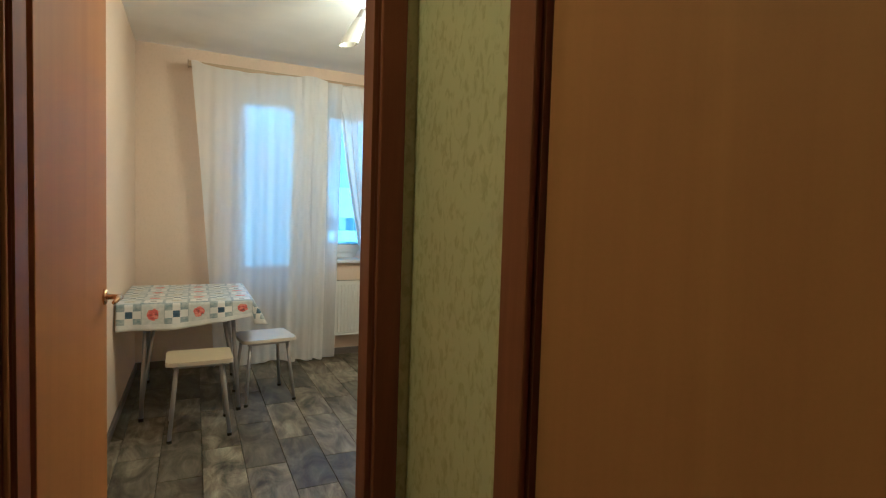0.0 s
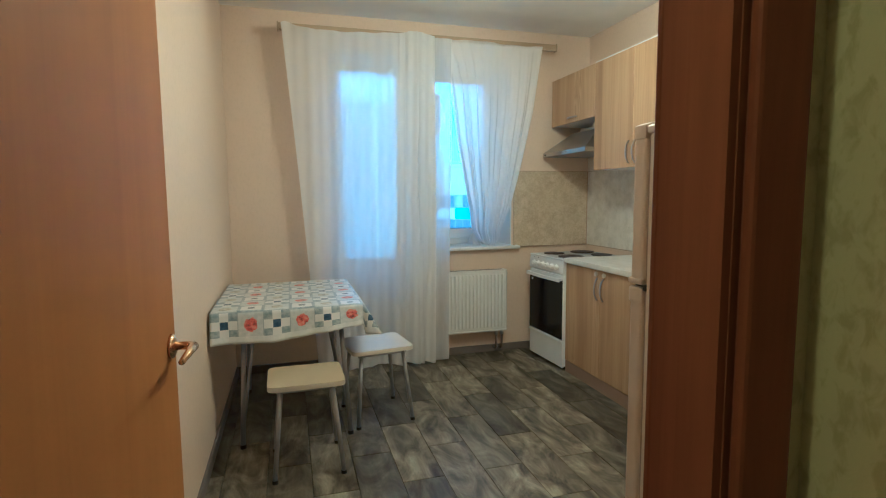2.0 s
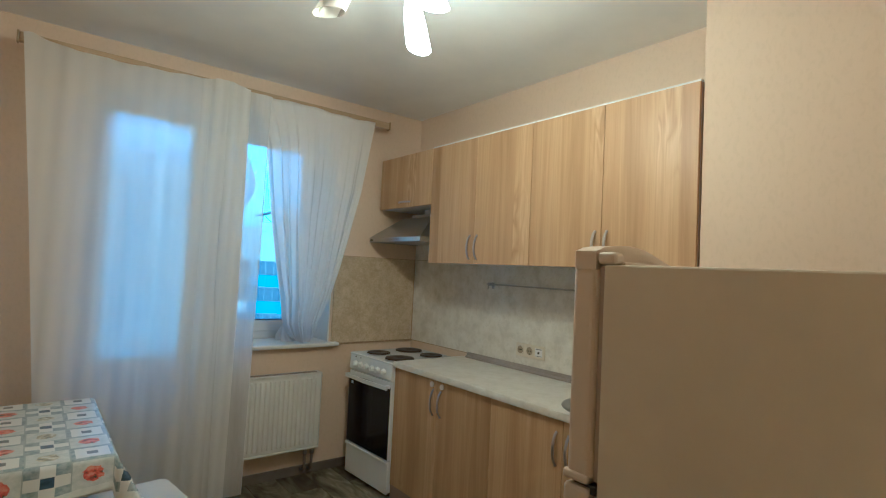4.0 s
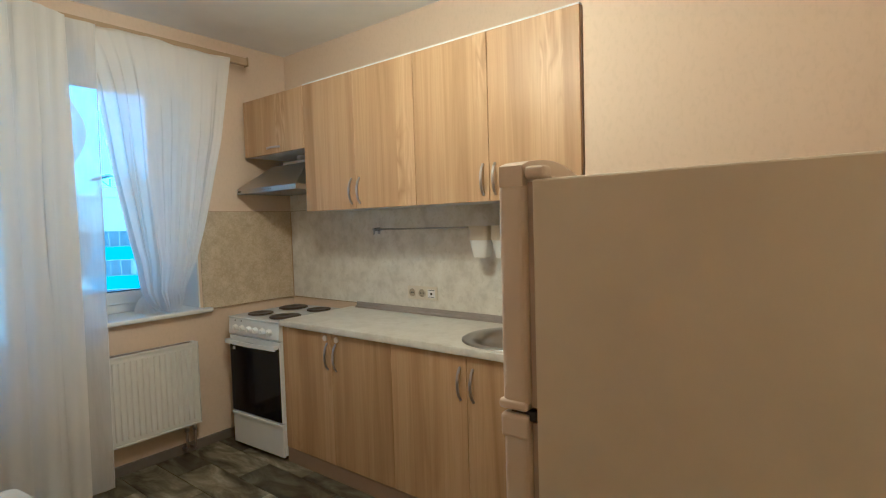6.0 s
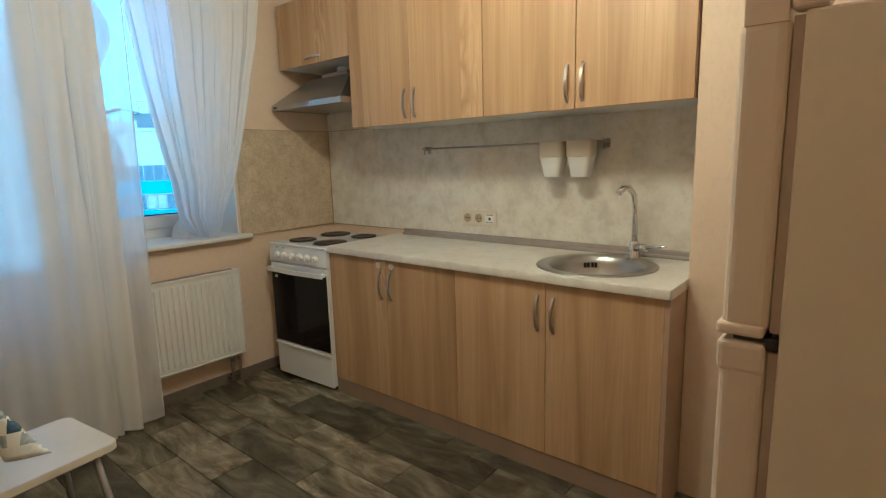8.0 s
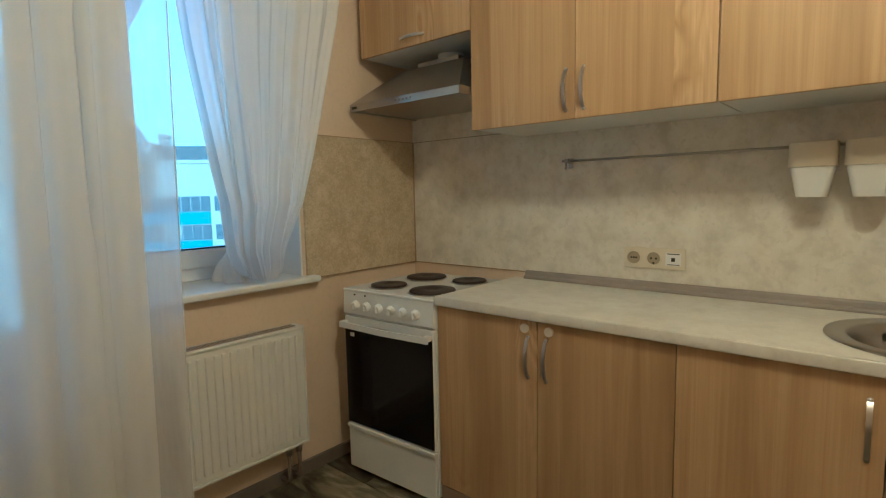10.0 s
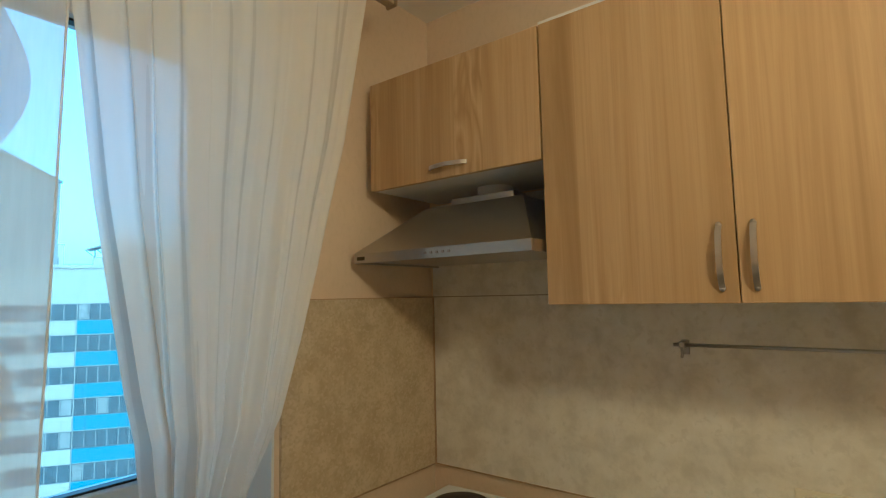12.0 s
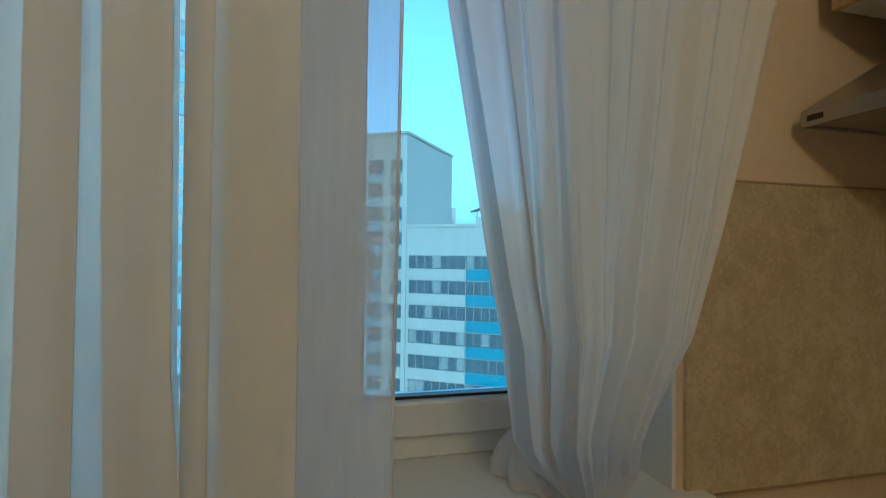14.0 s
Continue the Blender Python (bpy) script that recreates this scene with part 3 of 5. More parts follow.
part("air_vent", tube([(RX1 + 0.002, RF + 0.035, RZ1 - 0.035), (RX1 + 0.02, RF + 0.035, RZ1 - 0.035)], 0.008, 10), NICKEL, rad, "", True)

# curtain rail
rail = thing("curtain_rail", (1.19, 4.16, 2.5), "pale wooden curtain rail above the window", "curtain rail")
part("rail", box(0.115, 2.245, 4.165, 4.20, 2.495, 2.543, 0.004), RAILWOOD, rail)
for bx in (0.30, 1.19, 2.08):
    part("bracket", boxes((bx - 0.012, bx + 0.012, 4.196, YN - 0.0005, 2.503, 2.528, 0.003)), RAILWOOD, rail)
part("end_cap", box(0.105, 0.1145, 4.160, 4.205, 2.490, 2.548, 0.003), RAILWOOD, rail)
part("end_cap", box(2.2455, 2.255, 4.160, 4.205, 2.490, 2.548, 0.003), RAILWOOD, rail)


def cloth_sheet(name, rows, cols, fn, material, label, category):
    bm = bmesh.new()
    grid = [[bm.verts.new(fn(j / cols, i / rows)) for j in range(cols + 1)] for i in range(rows + 1)]
    for i in range(rows):
        for j in range(cols):
            bm.faces.new((grid[i][j], grid[i][j + 1], grid[i + 1][j + 1], grid[i + 1][j]))
    return bm


def drape(keys, u):
    """A place along a folded line: x turns softly at each key, depth runs on evenly."""
    n = len(keys) - 1
    k = min(int(u * n), n - 1)
    f = u * n - k
    e = f * f * (3 - 2 * f)
    return keys[k][0] + (keys[k + 1][0] - keys[k][0]) * (0.6 * e + 0.4 * f), keys[k][1] + (keys[k + 1][1] - keys[k][1]) * f


def head(x):
    """Height of the cloth's top edge: it sags below the rail's face and is bunched up over it at the middle."""
    bunch = math.exp(-((x - 1.10) / 0.13) ** 2) + 0.8 * math.exp(-((x - 0.16) / 0.05) ** 2)
    return 2.512 + 0.036 * min(1.0, bunch) + 0.006 * math.sin(x * 9) + 0.003 * math.sin(x * 31)


def hang(v):
    return 2.545 - v * (2.545 - 0.025), 4.142 + 0.075 * v, 0.35 + 0.65 * min(1.0, 1.6 * v)


def left_curtain(u, v):
    """A smooth stretch, then two deep overlapping folds."""
    z, y, g = hang(v)
    x0 = between(v, [(0, 0.13), (0.35, 0.205), (0.7, 0.272), (1, 0.32)])
    w = 0.008 * math.sin(3.1 * v + 1)
    part_open = max(0.0, min(1.0, (z - 1.12) / 0.12)) * max(0.0, min(1.0, (1.86 - z) / 0.12))
    end = 1.098 - 0.009 * part_open
    keys = [(x0, 0.0), (x0 * 0.5 + 0.30, 0.004), (0.74 + w, 0.0), (0.990 + w, -0.030 * g), (0.930 + w * 2 - 0.02 * v, -0.006), (end - 0.003 + 0.01 * v, -0.036 * g), (1.020 - w, -0.012), (end, 0.010 * g)]
    x, dy = drape(keys, u)
    near = max(0.0, min(1.0, (0.45 - u) / 0.1))
    y += dy + near * ((0.003 + 0.008 * v) * math.sin(x * 33 + 0.4 * math.sin(v * 2.5)) + (0.002 + 0.005 * v) * math.sin(x * 74 + v))
    y += (1 - near) * 0.004 * math.sin(x * 90 + 5 * v)
    if v > 0.98:
        z += 0.012 * math.sin(u * 23)
    z = min(z, head(x))
    return (x, y, z)


def middle_curtain(u, v):
    """Two overlapping folds, ending where the single free edge begins."""
    z, y, g = hang(v)
    w = 0.007 * math.sin(4.0 * v + 2.4)
    keys = [(1.096, -0.004), (1.137 + w, -0.034 * g), (1.100 + w * 0.5, -0.010), (1.226 - w * 0.5, -0.038 * g), (1.146 + w, -0.014), (1.222, 0.0)]
    x, dy = drape(keys, u)
    y += dy + 0.003 * math.sin(x * 110 + 4 * v)
    if v > 0.98:
        z += 0.010 * math.sin(u * 17)
    z = min(z, head(x))
    return (x, y, z)


def free_edge(u, v):
    z, y, g = hang(v)
    x1 = between(v, [(0, 1.36), (1, 1.345)])
    return (1.222 + (x1 - 1.222) * u, y + 0.004 * math.sin(u * 7), min(z, head(1.28)))


def right_curtain(u, v):
    z = 2.545 - v * (2.545 - 0.922)
    xl = between(-z, [(-2.545, 1.236), (-2.35, 1.318), (-2.2, 1.362), (-1.76, 1.436), (-1.35, 1.522), (-1.18, 1.566), (-1.06, 1.60), (-0.96, 1.66), (-0.92, 1.70)])
    xr = between(-z, [(-2.545, 2.125), (-2.0, 2.066), (-1.64, 1.995), (-1.44, 1.95), (-1.2, 1.885), (-1.06, 1.85), (-0.96, 1.86), (-0.92, 1.83)])
    fold = min(1.0, v * 5) * max(0.0, min(1.0, (0.46 - u) / 0.10))
    x = xl + (xr - xl) * (u + 0.0145 * fold * math.sin(u * 74 + 0.5 * math.sin(3 * v)))
    tight = 1.0 - (xr - xl) / 0.78
    amp = 0.007 + min(v * 3, 1) * 0.006 + 0.030 * tight
    y = 4.148 + between(v, [(0, 0), (0.45, 0.07), (0.8, 0.105), (0.93, 0.185), (1, 0.245)])
    bulge = 0.035 * math.sin(math.pi * u) * max(0, v - 0.75) * 4
    y += amp * (math.sin(u * 23 + 2.2 * math.sin(u * 4.3 + 0.5) + 0.9 * v) * 0.9 + 0.38 * math.sin(u * 61 + 3.5 * math.sin(u * 3) + 2 * v) + 0.12 * math.sin(u * 131 + 2.0 * math.sin(u * 7))) - bulge * 0.6
    z = min(z, head(x))
    y += 0.004 * fold * math.cos(u * 74 + 0.5 * math.sin(3 * v))
    return (x, y, z + 0.03 * (1 - math.sin(math.pi * u)) * max(0, v - 0.92) * 12)


def tail(u, v):
    """Crumpled end of the gathered curtain, tucked behind it on the sill."""
    a = 2 * math.pi * u
    r = (1 - v) ** 0.7 * (0.075 + 0.014 * math.sin(3 * a + 1) + 0.012 * math.sin(7 * a + 5 * v))
    x = 1.70 - 0.02 * v + r * math.cos(a) * 0.9
    y = 4.53 + r * math.sin(a) * 1.2 - 0.03 * v
    return (x, y, 0.921 + 0.125 * v * (1 + 0.10 * math.sin(5 * a)) + 0.004 * math.sin(11 * a) ** 2)


curt = thing("curtain", (0.75, 4.16, 0.02), "white sheer voile curtain hanging in loose folds to the floor", "curtain")
part("panel", cloth_sheet("c", 60, 280, left_curtain, SHEER, "", ""), SHEER, curt, "", True)
part("panel", cloth_sheet("c", 60, 160, middle_curtain, SHEER, "", ""), SHEER, curt, "", True)
part("free_edge", cloth_sheet("c", 60, 16, free_edge, SHEER, "", ""), THIN, curt, "thin single edge of the curtain", True)


def scallop(u, v):
    z = 2.50 - v * 2.44
    edge = 1.285 + 0.055 * math.cos(2 * math.pi * (z - 1.37) / 0.60)
    x = 1.105 + (edge - 1.105) * u
    return (x, 4.275 + (0.008 + 0.012 * v) * (math.sin(u * 7 + 0.3 * math.sin(z * 2)) + 0.4 * math.sin(u * 15)), z)


part("under_layer", cloth_sheet("c", 70, 200, scallop, SHEER, "", ""), THIN, curt, "", True)
x_hem = [(free_edge(1.0, v / 40)) for v in range(41)]
part("hem", tube([(p[0], p[1], p[2]) for p in x_hem], 0.0025, 6), SHEER, curt, "", True)
curt2 = thing("curtain", (1.75, 4.2, 0.93), "white sheer voile curtain gathered onto the window sill", "curtain")
part("panel", cloth_sheet("c", 60, 320, right_curtain, SHEER, "", ""), SHEER2, curt2, "", True)
part("tucked_end", cloth_sheet("c", 16, 60, tail, SHEER2, "", ""), SHEER2, curt2, "", True)

# ---- kitchen units ----
CX, DX, CZ = 2.108, 2.128, 0.874
UX, UZ0, UZ1 = 2.316, 1.522, 2.292
sb = thing("splashback", (XE, 3.1, 0.9), "grey stone-look splashback panels behind the worktop", "splashback")
part("panel", box(XE - 0.006, XE - 0.0005, 1.895, YN - 0.013, 0.905, 1.5455), SPLASH, sb)
part("upper_panel", box(XE - 0.006, XE - 0.0005, 3.700, YN - 0.013, 1.5495, 1.912), SPLASH, sb)
part("joint_strip", box(XE - 0.0068, XE - 0.0005, 3.700, YN - 0.013, 1.5455, 1.5495), STRIP, sb, "thin grey joint strip")
part("bottom_edge", box(XE - 0.0075, XE - 0.0005, 1.895, YN - 0.013, 0.900, 0.905), OAK_SIDE, sb, "thin brown edge strip")
side_board = solo("side_splashback", box(1.985, XE - 0.0065, YN - 0.012, YN - 0.0005, 0.905, 1.545, 0.001), SPECKLE, "speckled beige board beside the window", "splashback")
part("top_edge", box(1.985, XE - 0.0065, YN - 0.014, YN - 0.0005, 1.5455, 1.5495), OAK_SIDE, side_board, "thin brown edge strip")
part("bottom_edge", box(2.06, XE - 0.0065, YN - 0.014, YN - 0.0005, 0.9005, 0.9045), OAK_SIDE, side_board, "thin brown edge strip")
part("corner_bead", box(XE - 0.0115, XE - 0.0065, YN - 0.0175, YN - 0.0125, 0.90, 1.545), OAK_SIDE, side_board, "thin brown corner bead")
SX, SY, SR = 2.385, 2.275, 0.25


def worktop_mesh():
    """A long board with a round hole for the sink and a rounded front edge."""
    x0, x1, z0, z1, r, h = CX + 0.008, XE - 0.008, CZ - 0.036, CZ, SR - 0.03, 0.262
    bm = boxes((x0, x1, 1.89, SY - h, z0, z1), (x0, x1, SY + h, 3.738, z0, z1))
    n = 48
    inner, outer = [], []
    for k in range(n):
        a = 2 * math.pi * k / n + math.pi / 4
        c, s = math.cos(a), math.sin(a)
        f = 1 / max(abs(c), abs(s))
        ox = SX + (c * f) * ((x1 - SX) if c > 0 else (SX - x0))
        outer.append((ox, SY + s * f * h))
        inner.append((SX + r * c, SY + r * s))
    for z in (z0, z1):
        vi, vo = [bm.verts.new((*p, z)) for p in inner], [bm.verts.new((*p, z)) for p in outer]
        for k in range(n):
            bm.faces.new((vi[k], vo[k], vo[(k + 1) % n], vi[(k + 1) % n]))
        if z == z0:
            low = vi
    for k in range(n):
        bm.faces.new((low[k], low[(k + 1) % n], vi[(k + 1) % n], vi[k]))
    bmesh.ops.recalc_face_normals(bm, faces=bm.faces[:])
    return bm


wt = thing("worktop", (CX + 0.3, 2.8, CZ - 0.036), "pale stone-look laminate worktop with rounded front edge", "worktop")
part("slab", worktop_mesh(), COUNTER, wt)
part("front_edge", box(CX, CX + 0.0079, 1.89, 3.738, CZ - 0.036, CZ, 0.004, 3), COUNTER, wt, "", 40)
part("end_edge", box(CX + 0.002, XE - 0.008, 3.7382, 3.7395, CZ - 0.0355, CZ - 0.0005), STRIP, wt, "thin grey end edging")
strip = thing("splash_strip", (2.67, 2.8, CZ), "grey plastic strip along the back of the worktop", "trim strip")
part("strip", prism([(2.664, CZ + 0.0005), (2.693, CZ + 0.0005), (2.693, CZ + 0.036), (2.686, CZ + 0.038), (2.680, CZ + 0.030), (2.677, CZ + 0.016), (2.668, CZ + 0.013), (2.664, CZ + 0.008)], "y", 1.90, 3.675), STRIP, strip)


def handle_v(parent, x, y, z0, z1):
    """Bowed satin handle standing off an upright door."""
    h = part("handle", bmesh.new(), NICKEL, parent)
    bm = bmesh.new()
    n = 12
    pts = []
    for k in range(n + 1):
        f = k / n
        pts.append((x - 0.004 - 0.024 * math.sin(math.pi * f) ** 0.6, f * (z1 - z0) + z0))
    out = [(p[0], p[1]) for p in pts] + [(p[0] + 0.006, p[1]) for p in pts[::-1]]
    b = prism(out, "y", y - 0.006, y + 0.006)
    merge(bm, b)
    bmesh.ops.translate(bm, verts=bm.verts[:], vec=-ORIGIN[parent])
    bm.to_mesh(h.data)
    bm.free()
    h.data.shade_smooth()
    h.data.set_sharp_from_angle(angle=radians(40))
    for z in (z0, z1):
        part("foot", tube([(x - 0.006, y, z), (x - 0.0005, y, z)], 0.006, 10), NICKEL, h, "", True)
    return h


def base_unit(y0, y1, knobs, label):
    t = thing("base_cabinet", ((DX + XE) / 2, (y0 + y1) / 2, 0), label, "cabinet", "base cabinets")
    part("side_panel", box(DX + 0.018, XE - 0.03, y0 + 0.001, y0 + 0.017, 0.0, CZ - 0.037), CARCASS, t)
    part("side_panel", box(DX + 0.018, XE - 0.03, y1 - 0.017, y1 - 0.001, 0.0, CZ - 0.037), CARCASS, t)
    part("bottom_panel", box(DX + 0.018, XE - 0.03, y0 + 0.017, y1 - 0.017, 0.1, 0.116), CARCASS, t)
    part("back_panel", box(XE - 0.034, XE - 0.03, y0 + 0.017, y1 - 0.017, 0.116, CZ - 0.037), CARCASS, t)
    part("plinth", box(DX + 0.004, DX + 0.0175, y0, y1, 0.0, 0.088), PLINTH, t, "plain brown plinth board")
    ym = (y0 + y1) / 2
    for a, b, hy in ((y0, ym, ym - 0.035), (ym, y1, ym + 0.035)):
        d = part("door", box(DX, DX + 0.017, a + (0.0015 if a == ym else 0.0003), b - (0.0015 if b == ym else 0.0003), 0.092, CZ - 0.040, 0.0012, 1), OAK, t)
        handle_v(d, DX, hy, 0.632, 0.777)
        if knobs:
            part("child_lock", tube([(DX - 0.009, hy + (0.012 if hy > ym else -0.012), 0.806), (DX - 0.0005, hy + (0.012 if hy > ym else -0.012), 0.806)], 0.016, 20), SOCKET, d, "round cream child lock", 30)
    return t


base_unit(2.840, 3.738, True, "oak-look base cabinet with two doors and cream child locks")
bu = base_unit(1.912, 2.838, False, "oak-look base cabinet under the sink")
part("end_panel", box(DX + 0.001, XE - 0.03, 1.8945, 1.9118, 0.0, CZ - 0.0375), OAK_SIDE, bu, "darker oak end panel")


def wall_body(t, y0, y1, z0):
    """Sides, bottom and top boards of a wall cabinet."""
    part("side_panel", box(UX + 0.018, XE - 0.007, y0 + 0.001, y0 + 0.017, z0 + 0.002, UZ1), CARCASS, t)
    part("side_panel", box(UX + 0.018, XE - 0.007, y1 - 0.017, y1 - 0.001, z0 + 0.002, UZ1), CARCASS, t)
    part("bottom_panel", box(UX + 0.018, XE - 0.007, y0 + 0.017, y1 - 0.017, z0 + 0.002, z0 + 0.018), CARCASS, t)
    part("top_panel", box(UX + 0.018, XE - 0.007, y0 + 0.017, y1 - 0.017, UZ1 - 0.016, UZ1), CARCASS, t)


def wall_unit(y0, y1, label):
    t = thing("wall_cabinet", ((UX + XE) / 2, (y0 + y1) / 2, UZ0), label, "cabinet", "wall cabinets")
    wall_body(t, y0, y1, UZ0)
    part("top_strip", box(UX + 0.001, UX + 0.03, y0 + 0.001, y1 - 0.001, UZ1 + 0.0015, UZ1 + 0.009), WHITE, t, "white top strip")
    ym = (y0 + y1) / 2
    for a, b, hy in ((y0, ym, ym - 0.033), (ym, y1, ym + 0.033)):
        d = part("door", box(UX, UX + 0.017, a + 0.0015, b - 0.0015, UZ0, UZ1 + 0.001, 0.0012, 1), OAK, t)
        handle_v(d, UX, hy, 1.553, 1.693)
    return t


wall_unit(2.800, 3.698, "oak-look wall cabinet with two closed doors")
c2 = wall_unit(1.90, 2.798, "oak-look wall cabinet with two closed doors beside the shaft")
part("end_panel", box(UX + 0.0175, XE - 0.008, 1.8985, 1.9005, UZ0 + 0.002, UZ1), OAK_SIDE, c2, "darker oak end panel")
hz = 1.915
hu = thing("wall_cabinet", (2.5, 4.03, hz), "short oak-look cabinet with flap door above the hood", "cabinet", "wall cabinets")
wall_body(hu, 3.700, 4.351, hz)
fl = part("door", box(UX, UX + 0.017, 3.702, 4.352, hz, UZ1 + 0.001, 0.0012, 1), OAK, hu)
pts = [(3.945 + 0.145 * k / 12, UX - 0.004 - 0.022 * math.sin(math.pi * k / 12) ** 0.6) for k in range(13)]
part("handle", prism([(q, p) for p, q in pts] + [(q + 0.006, p) for p, q in pts[::-1]], "z", hz + 0.030, hz + 0.042), NICKEL, fl, "", 40)

# cooker hood
hood = thing("cooker_hood", (2.45, 4.03, 1.66), "stainless steel cooker hood under the short cabinet", "cooker hood")
HX0, HY0, HY1 = 2.245, 3.702, 4.362
bm = bmesh.new()
lo = [bm.verts.new(p) for p in ((HX0, HY0, 1.695), (XE - 0.007, HY0, 1.695), (XE - 0.007, HY1, 1.695), (HX0, HY1, 1.695))]
hi = [bm.verts.new(p) for p in ((2.43, HY0 + 0.12, 1.850), (XE - 0.007, HY0 + 0.12, 1.850), (XE - 0.007, HY1 - 0.16, 1.850), (2.43, HY1 - 0.16, 1.850))]
for k in range(4):
    bm.faces.new((lo[k], lo[(k + 1) % 4], hi[(k + 1) % 4], hi[k]))
bm.faces.new(hi)
part("canopy", bm, STEEL, hood)
part("front_strip", boxes((HX0, HX0 + 0.012, HY0, HY1, 1.662, 1.695, 0.002), (HX0 + 0.012, XE - 0.007, HY0, HY0 + 0.008, 1.662, 1.695), (HX0 + 0.012, XE - 0.007, HY1 - 0.008, HY1, 1.662, 1.695)), STEEL, hood)
part("filter", box(HX0 + 0.012, XE - 0.01, HY0 + 0.008, HY1 - 0.008, 1.668, 1.674), NICKEL, hood)
part("duct_collar", lathe([(0.0, 0.0), (0.075, 0.0), (0.075, 0.012), (0.06, 0.014), (0.06, 0.064), (0.0, 0.064)], (2.56, 4.0, 1.851), 28), WHITE, hood, "white plastic duct collar", 35)
part("collar_plate", box(2.44, 2.52, 3.86, 4.10, 1.8505, 1.872, 0.003), STEEL, hood)
for i in range(5):
    part("button", tube([(HX0 - 0.004, 4.055 - 0.022 * i, 1.679), (HX0 + 0.002, 4.055 - 0.022 * i, 1.679)], 0.0045, 10), STRIP, hood)
part("badge", box(HX0 - 0.0015, HX0, HY1 - 0.05, HY1 - 0.015, 1.672, 1.684), BLACK, hood)

# cooker
ck = thing("cooker", (2.36, 3.99, 0), "white electric cooker with four hotplates and dark oven door", "cooker")
KX, KY0, KY1, KZ = 2.102, 3.742, 4.262, 0.859
part("body", box(KX + 0.02, XE - 0.04, KY0, KY1, 0.03, KZ - 0.012, 0.002), ENAMEL, ck)
part("hob", box(KX + 0.002, XE - 0.04, KY0 - 0.002, KY1 + 0.002, KZ - 0.012, KZ, 0.005, 3), ENAMEL, ck)
part("control_panel", prism([(KX + 0.02, 0.742), (KX + 0.02, KZ - 0.0125), (KX + 0.006, KZ - 0.0125), (KX, 0.748), (KX + 0.004, 0.742)], "y", KY0, KY1), ENAMEL, ck)
for px, py, r in ((2.245, 4.112, 0.082), (2.515, 4.115, 0.098), (2.243, 3.855, 0.098), (2.525, 3.862, 0.080)):
    hp = part("hotplate", lathe([(0.0, 0.011), (r * 0.22, 0.010), (r * 0.25, 0.012), (r * 0.96, 0.012), (r, 0.009), (r, 0.003)], (px, py, KZ), 40), HOTPLATE, ck, "", 40)
    part("trim_ring", lathe([(r, 0.0004), (r, 0.004), (r + 0.006, 0.003), (r + 0.009, 0.0004)], (px, py, KZ), 40), STEEL, hp, "", True)
for i in range(6):
    ky = 4.178 - 0.0690 * i - (0.004 if i > 1 else 0)
    kb = part("knob", tube([(KX + 0.003, ky, 0.792), (KX - 0.006, ky, 0.790), (KX - 0.020, ky, 0.788)], [0.021, 0.020, 0.016], 20), WHITE, ck, "", 40)
    part("grip", box(KX - 0.027, KX - 0.018, ky - 0.004, ky + 0.004, 0.774, 0.803, 0.003), WHITE, kb)
for dy in (4.19, 4.125):
    part("indicator_light", tube([(KX + 0.002, dy, 0.835), (KX + 0.0065, dy, 0.835)], 0.004, 8), BLACK, ck)
od = part("oven_door", box(KX + 0.002, KX + 0.021, KY0 + 0.003, KY1 - 0.003, 0.235, 0.735, 0.004), ENAMEL, ck)
part("door_glass", box(KX - 0.001, KX + 0.003, KY0 + 0.006, KY1 - 0.006, 0.240, 0.702, 0.001), OVENGLASS, od, "black oven door glass")
part("handle", prism([(KX - 0.034, KY1 - 0.004), (KX - 0.026, KY1 - 0.004), (KX - 0.036, KY0 + 0.25), (KX - 0.026, KY0 + 0.004), (KX - 0.034, KY0 + 0.004), (KX - 0.046, KY0 + 0.25)], "z", 0.688, 0.714), WHITE, od)
part("handle_post", box(KX - 0.03, KX - 0.0005, KY1 - 0.03, KY1 - 0.006, 0.695, 0.715, 0.002), WHITE, od)
part("handle_post", box(KX - 0.03, KX - 0.0005, KY0 + 0.006, KY0 + 0.03, 0.695, 0.715, 0.002), WHITE, od)
part("badge", box(KX - 0.0025, KX - 0.001, KY1 - 0.065, KY1 - 0.04, 0.645, 0.662), WHITE, od)
part("drawer", boxes((KX + 0.002, KX + 0.021, KY0 + 0.003, KY1 - 0.003, 0.022, 0.230, 0.004), (KX - 0.008, KX + 0.006, KY0 + 0.003, KY1 - 0.003, 0.212, 0.230, 0.004)), ENAMEL, ck)
for fx in (KX + 0.05, XE - 0.09):
    for fy in (KY0 + 0.04, KY1 - 0.04):
        part("foot", tube([(fx, fy, 0.0), (fx, fy, 0.032)], 0.016, 12), BLACK, ck)

ck.rotation_euler = (0, 0, radians(2.5))
ck.location.x, ck.location.y = 2.349, 4.000

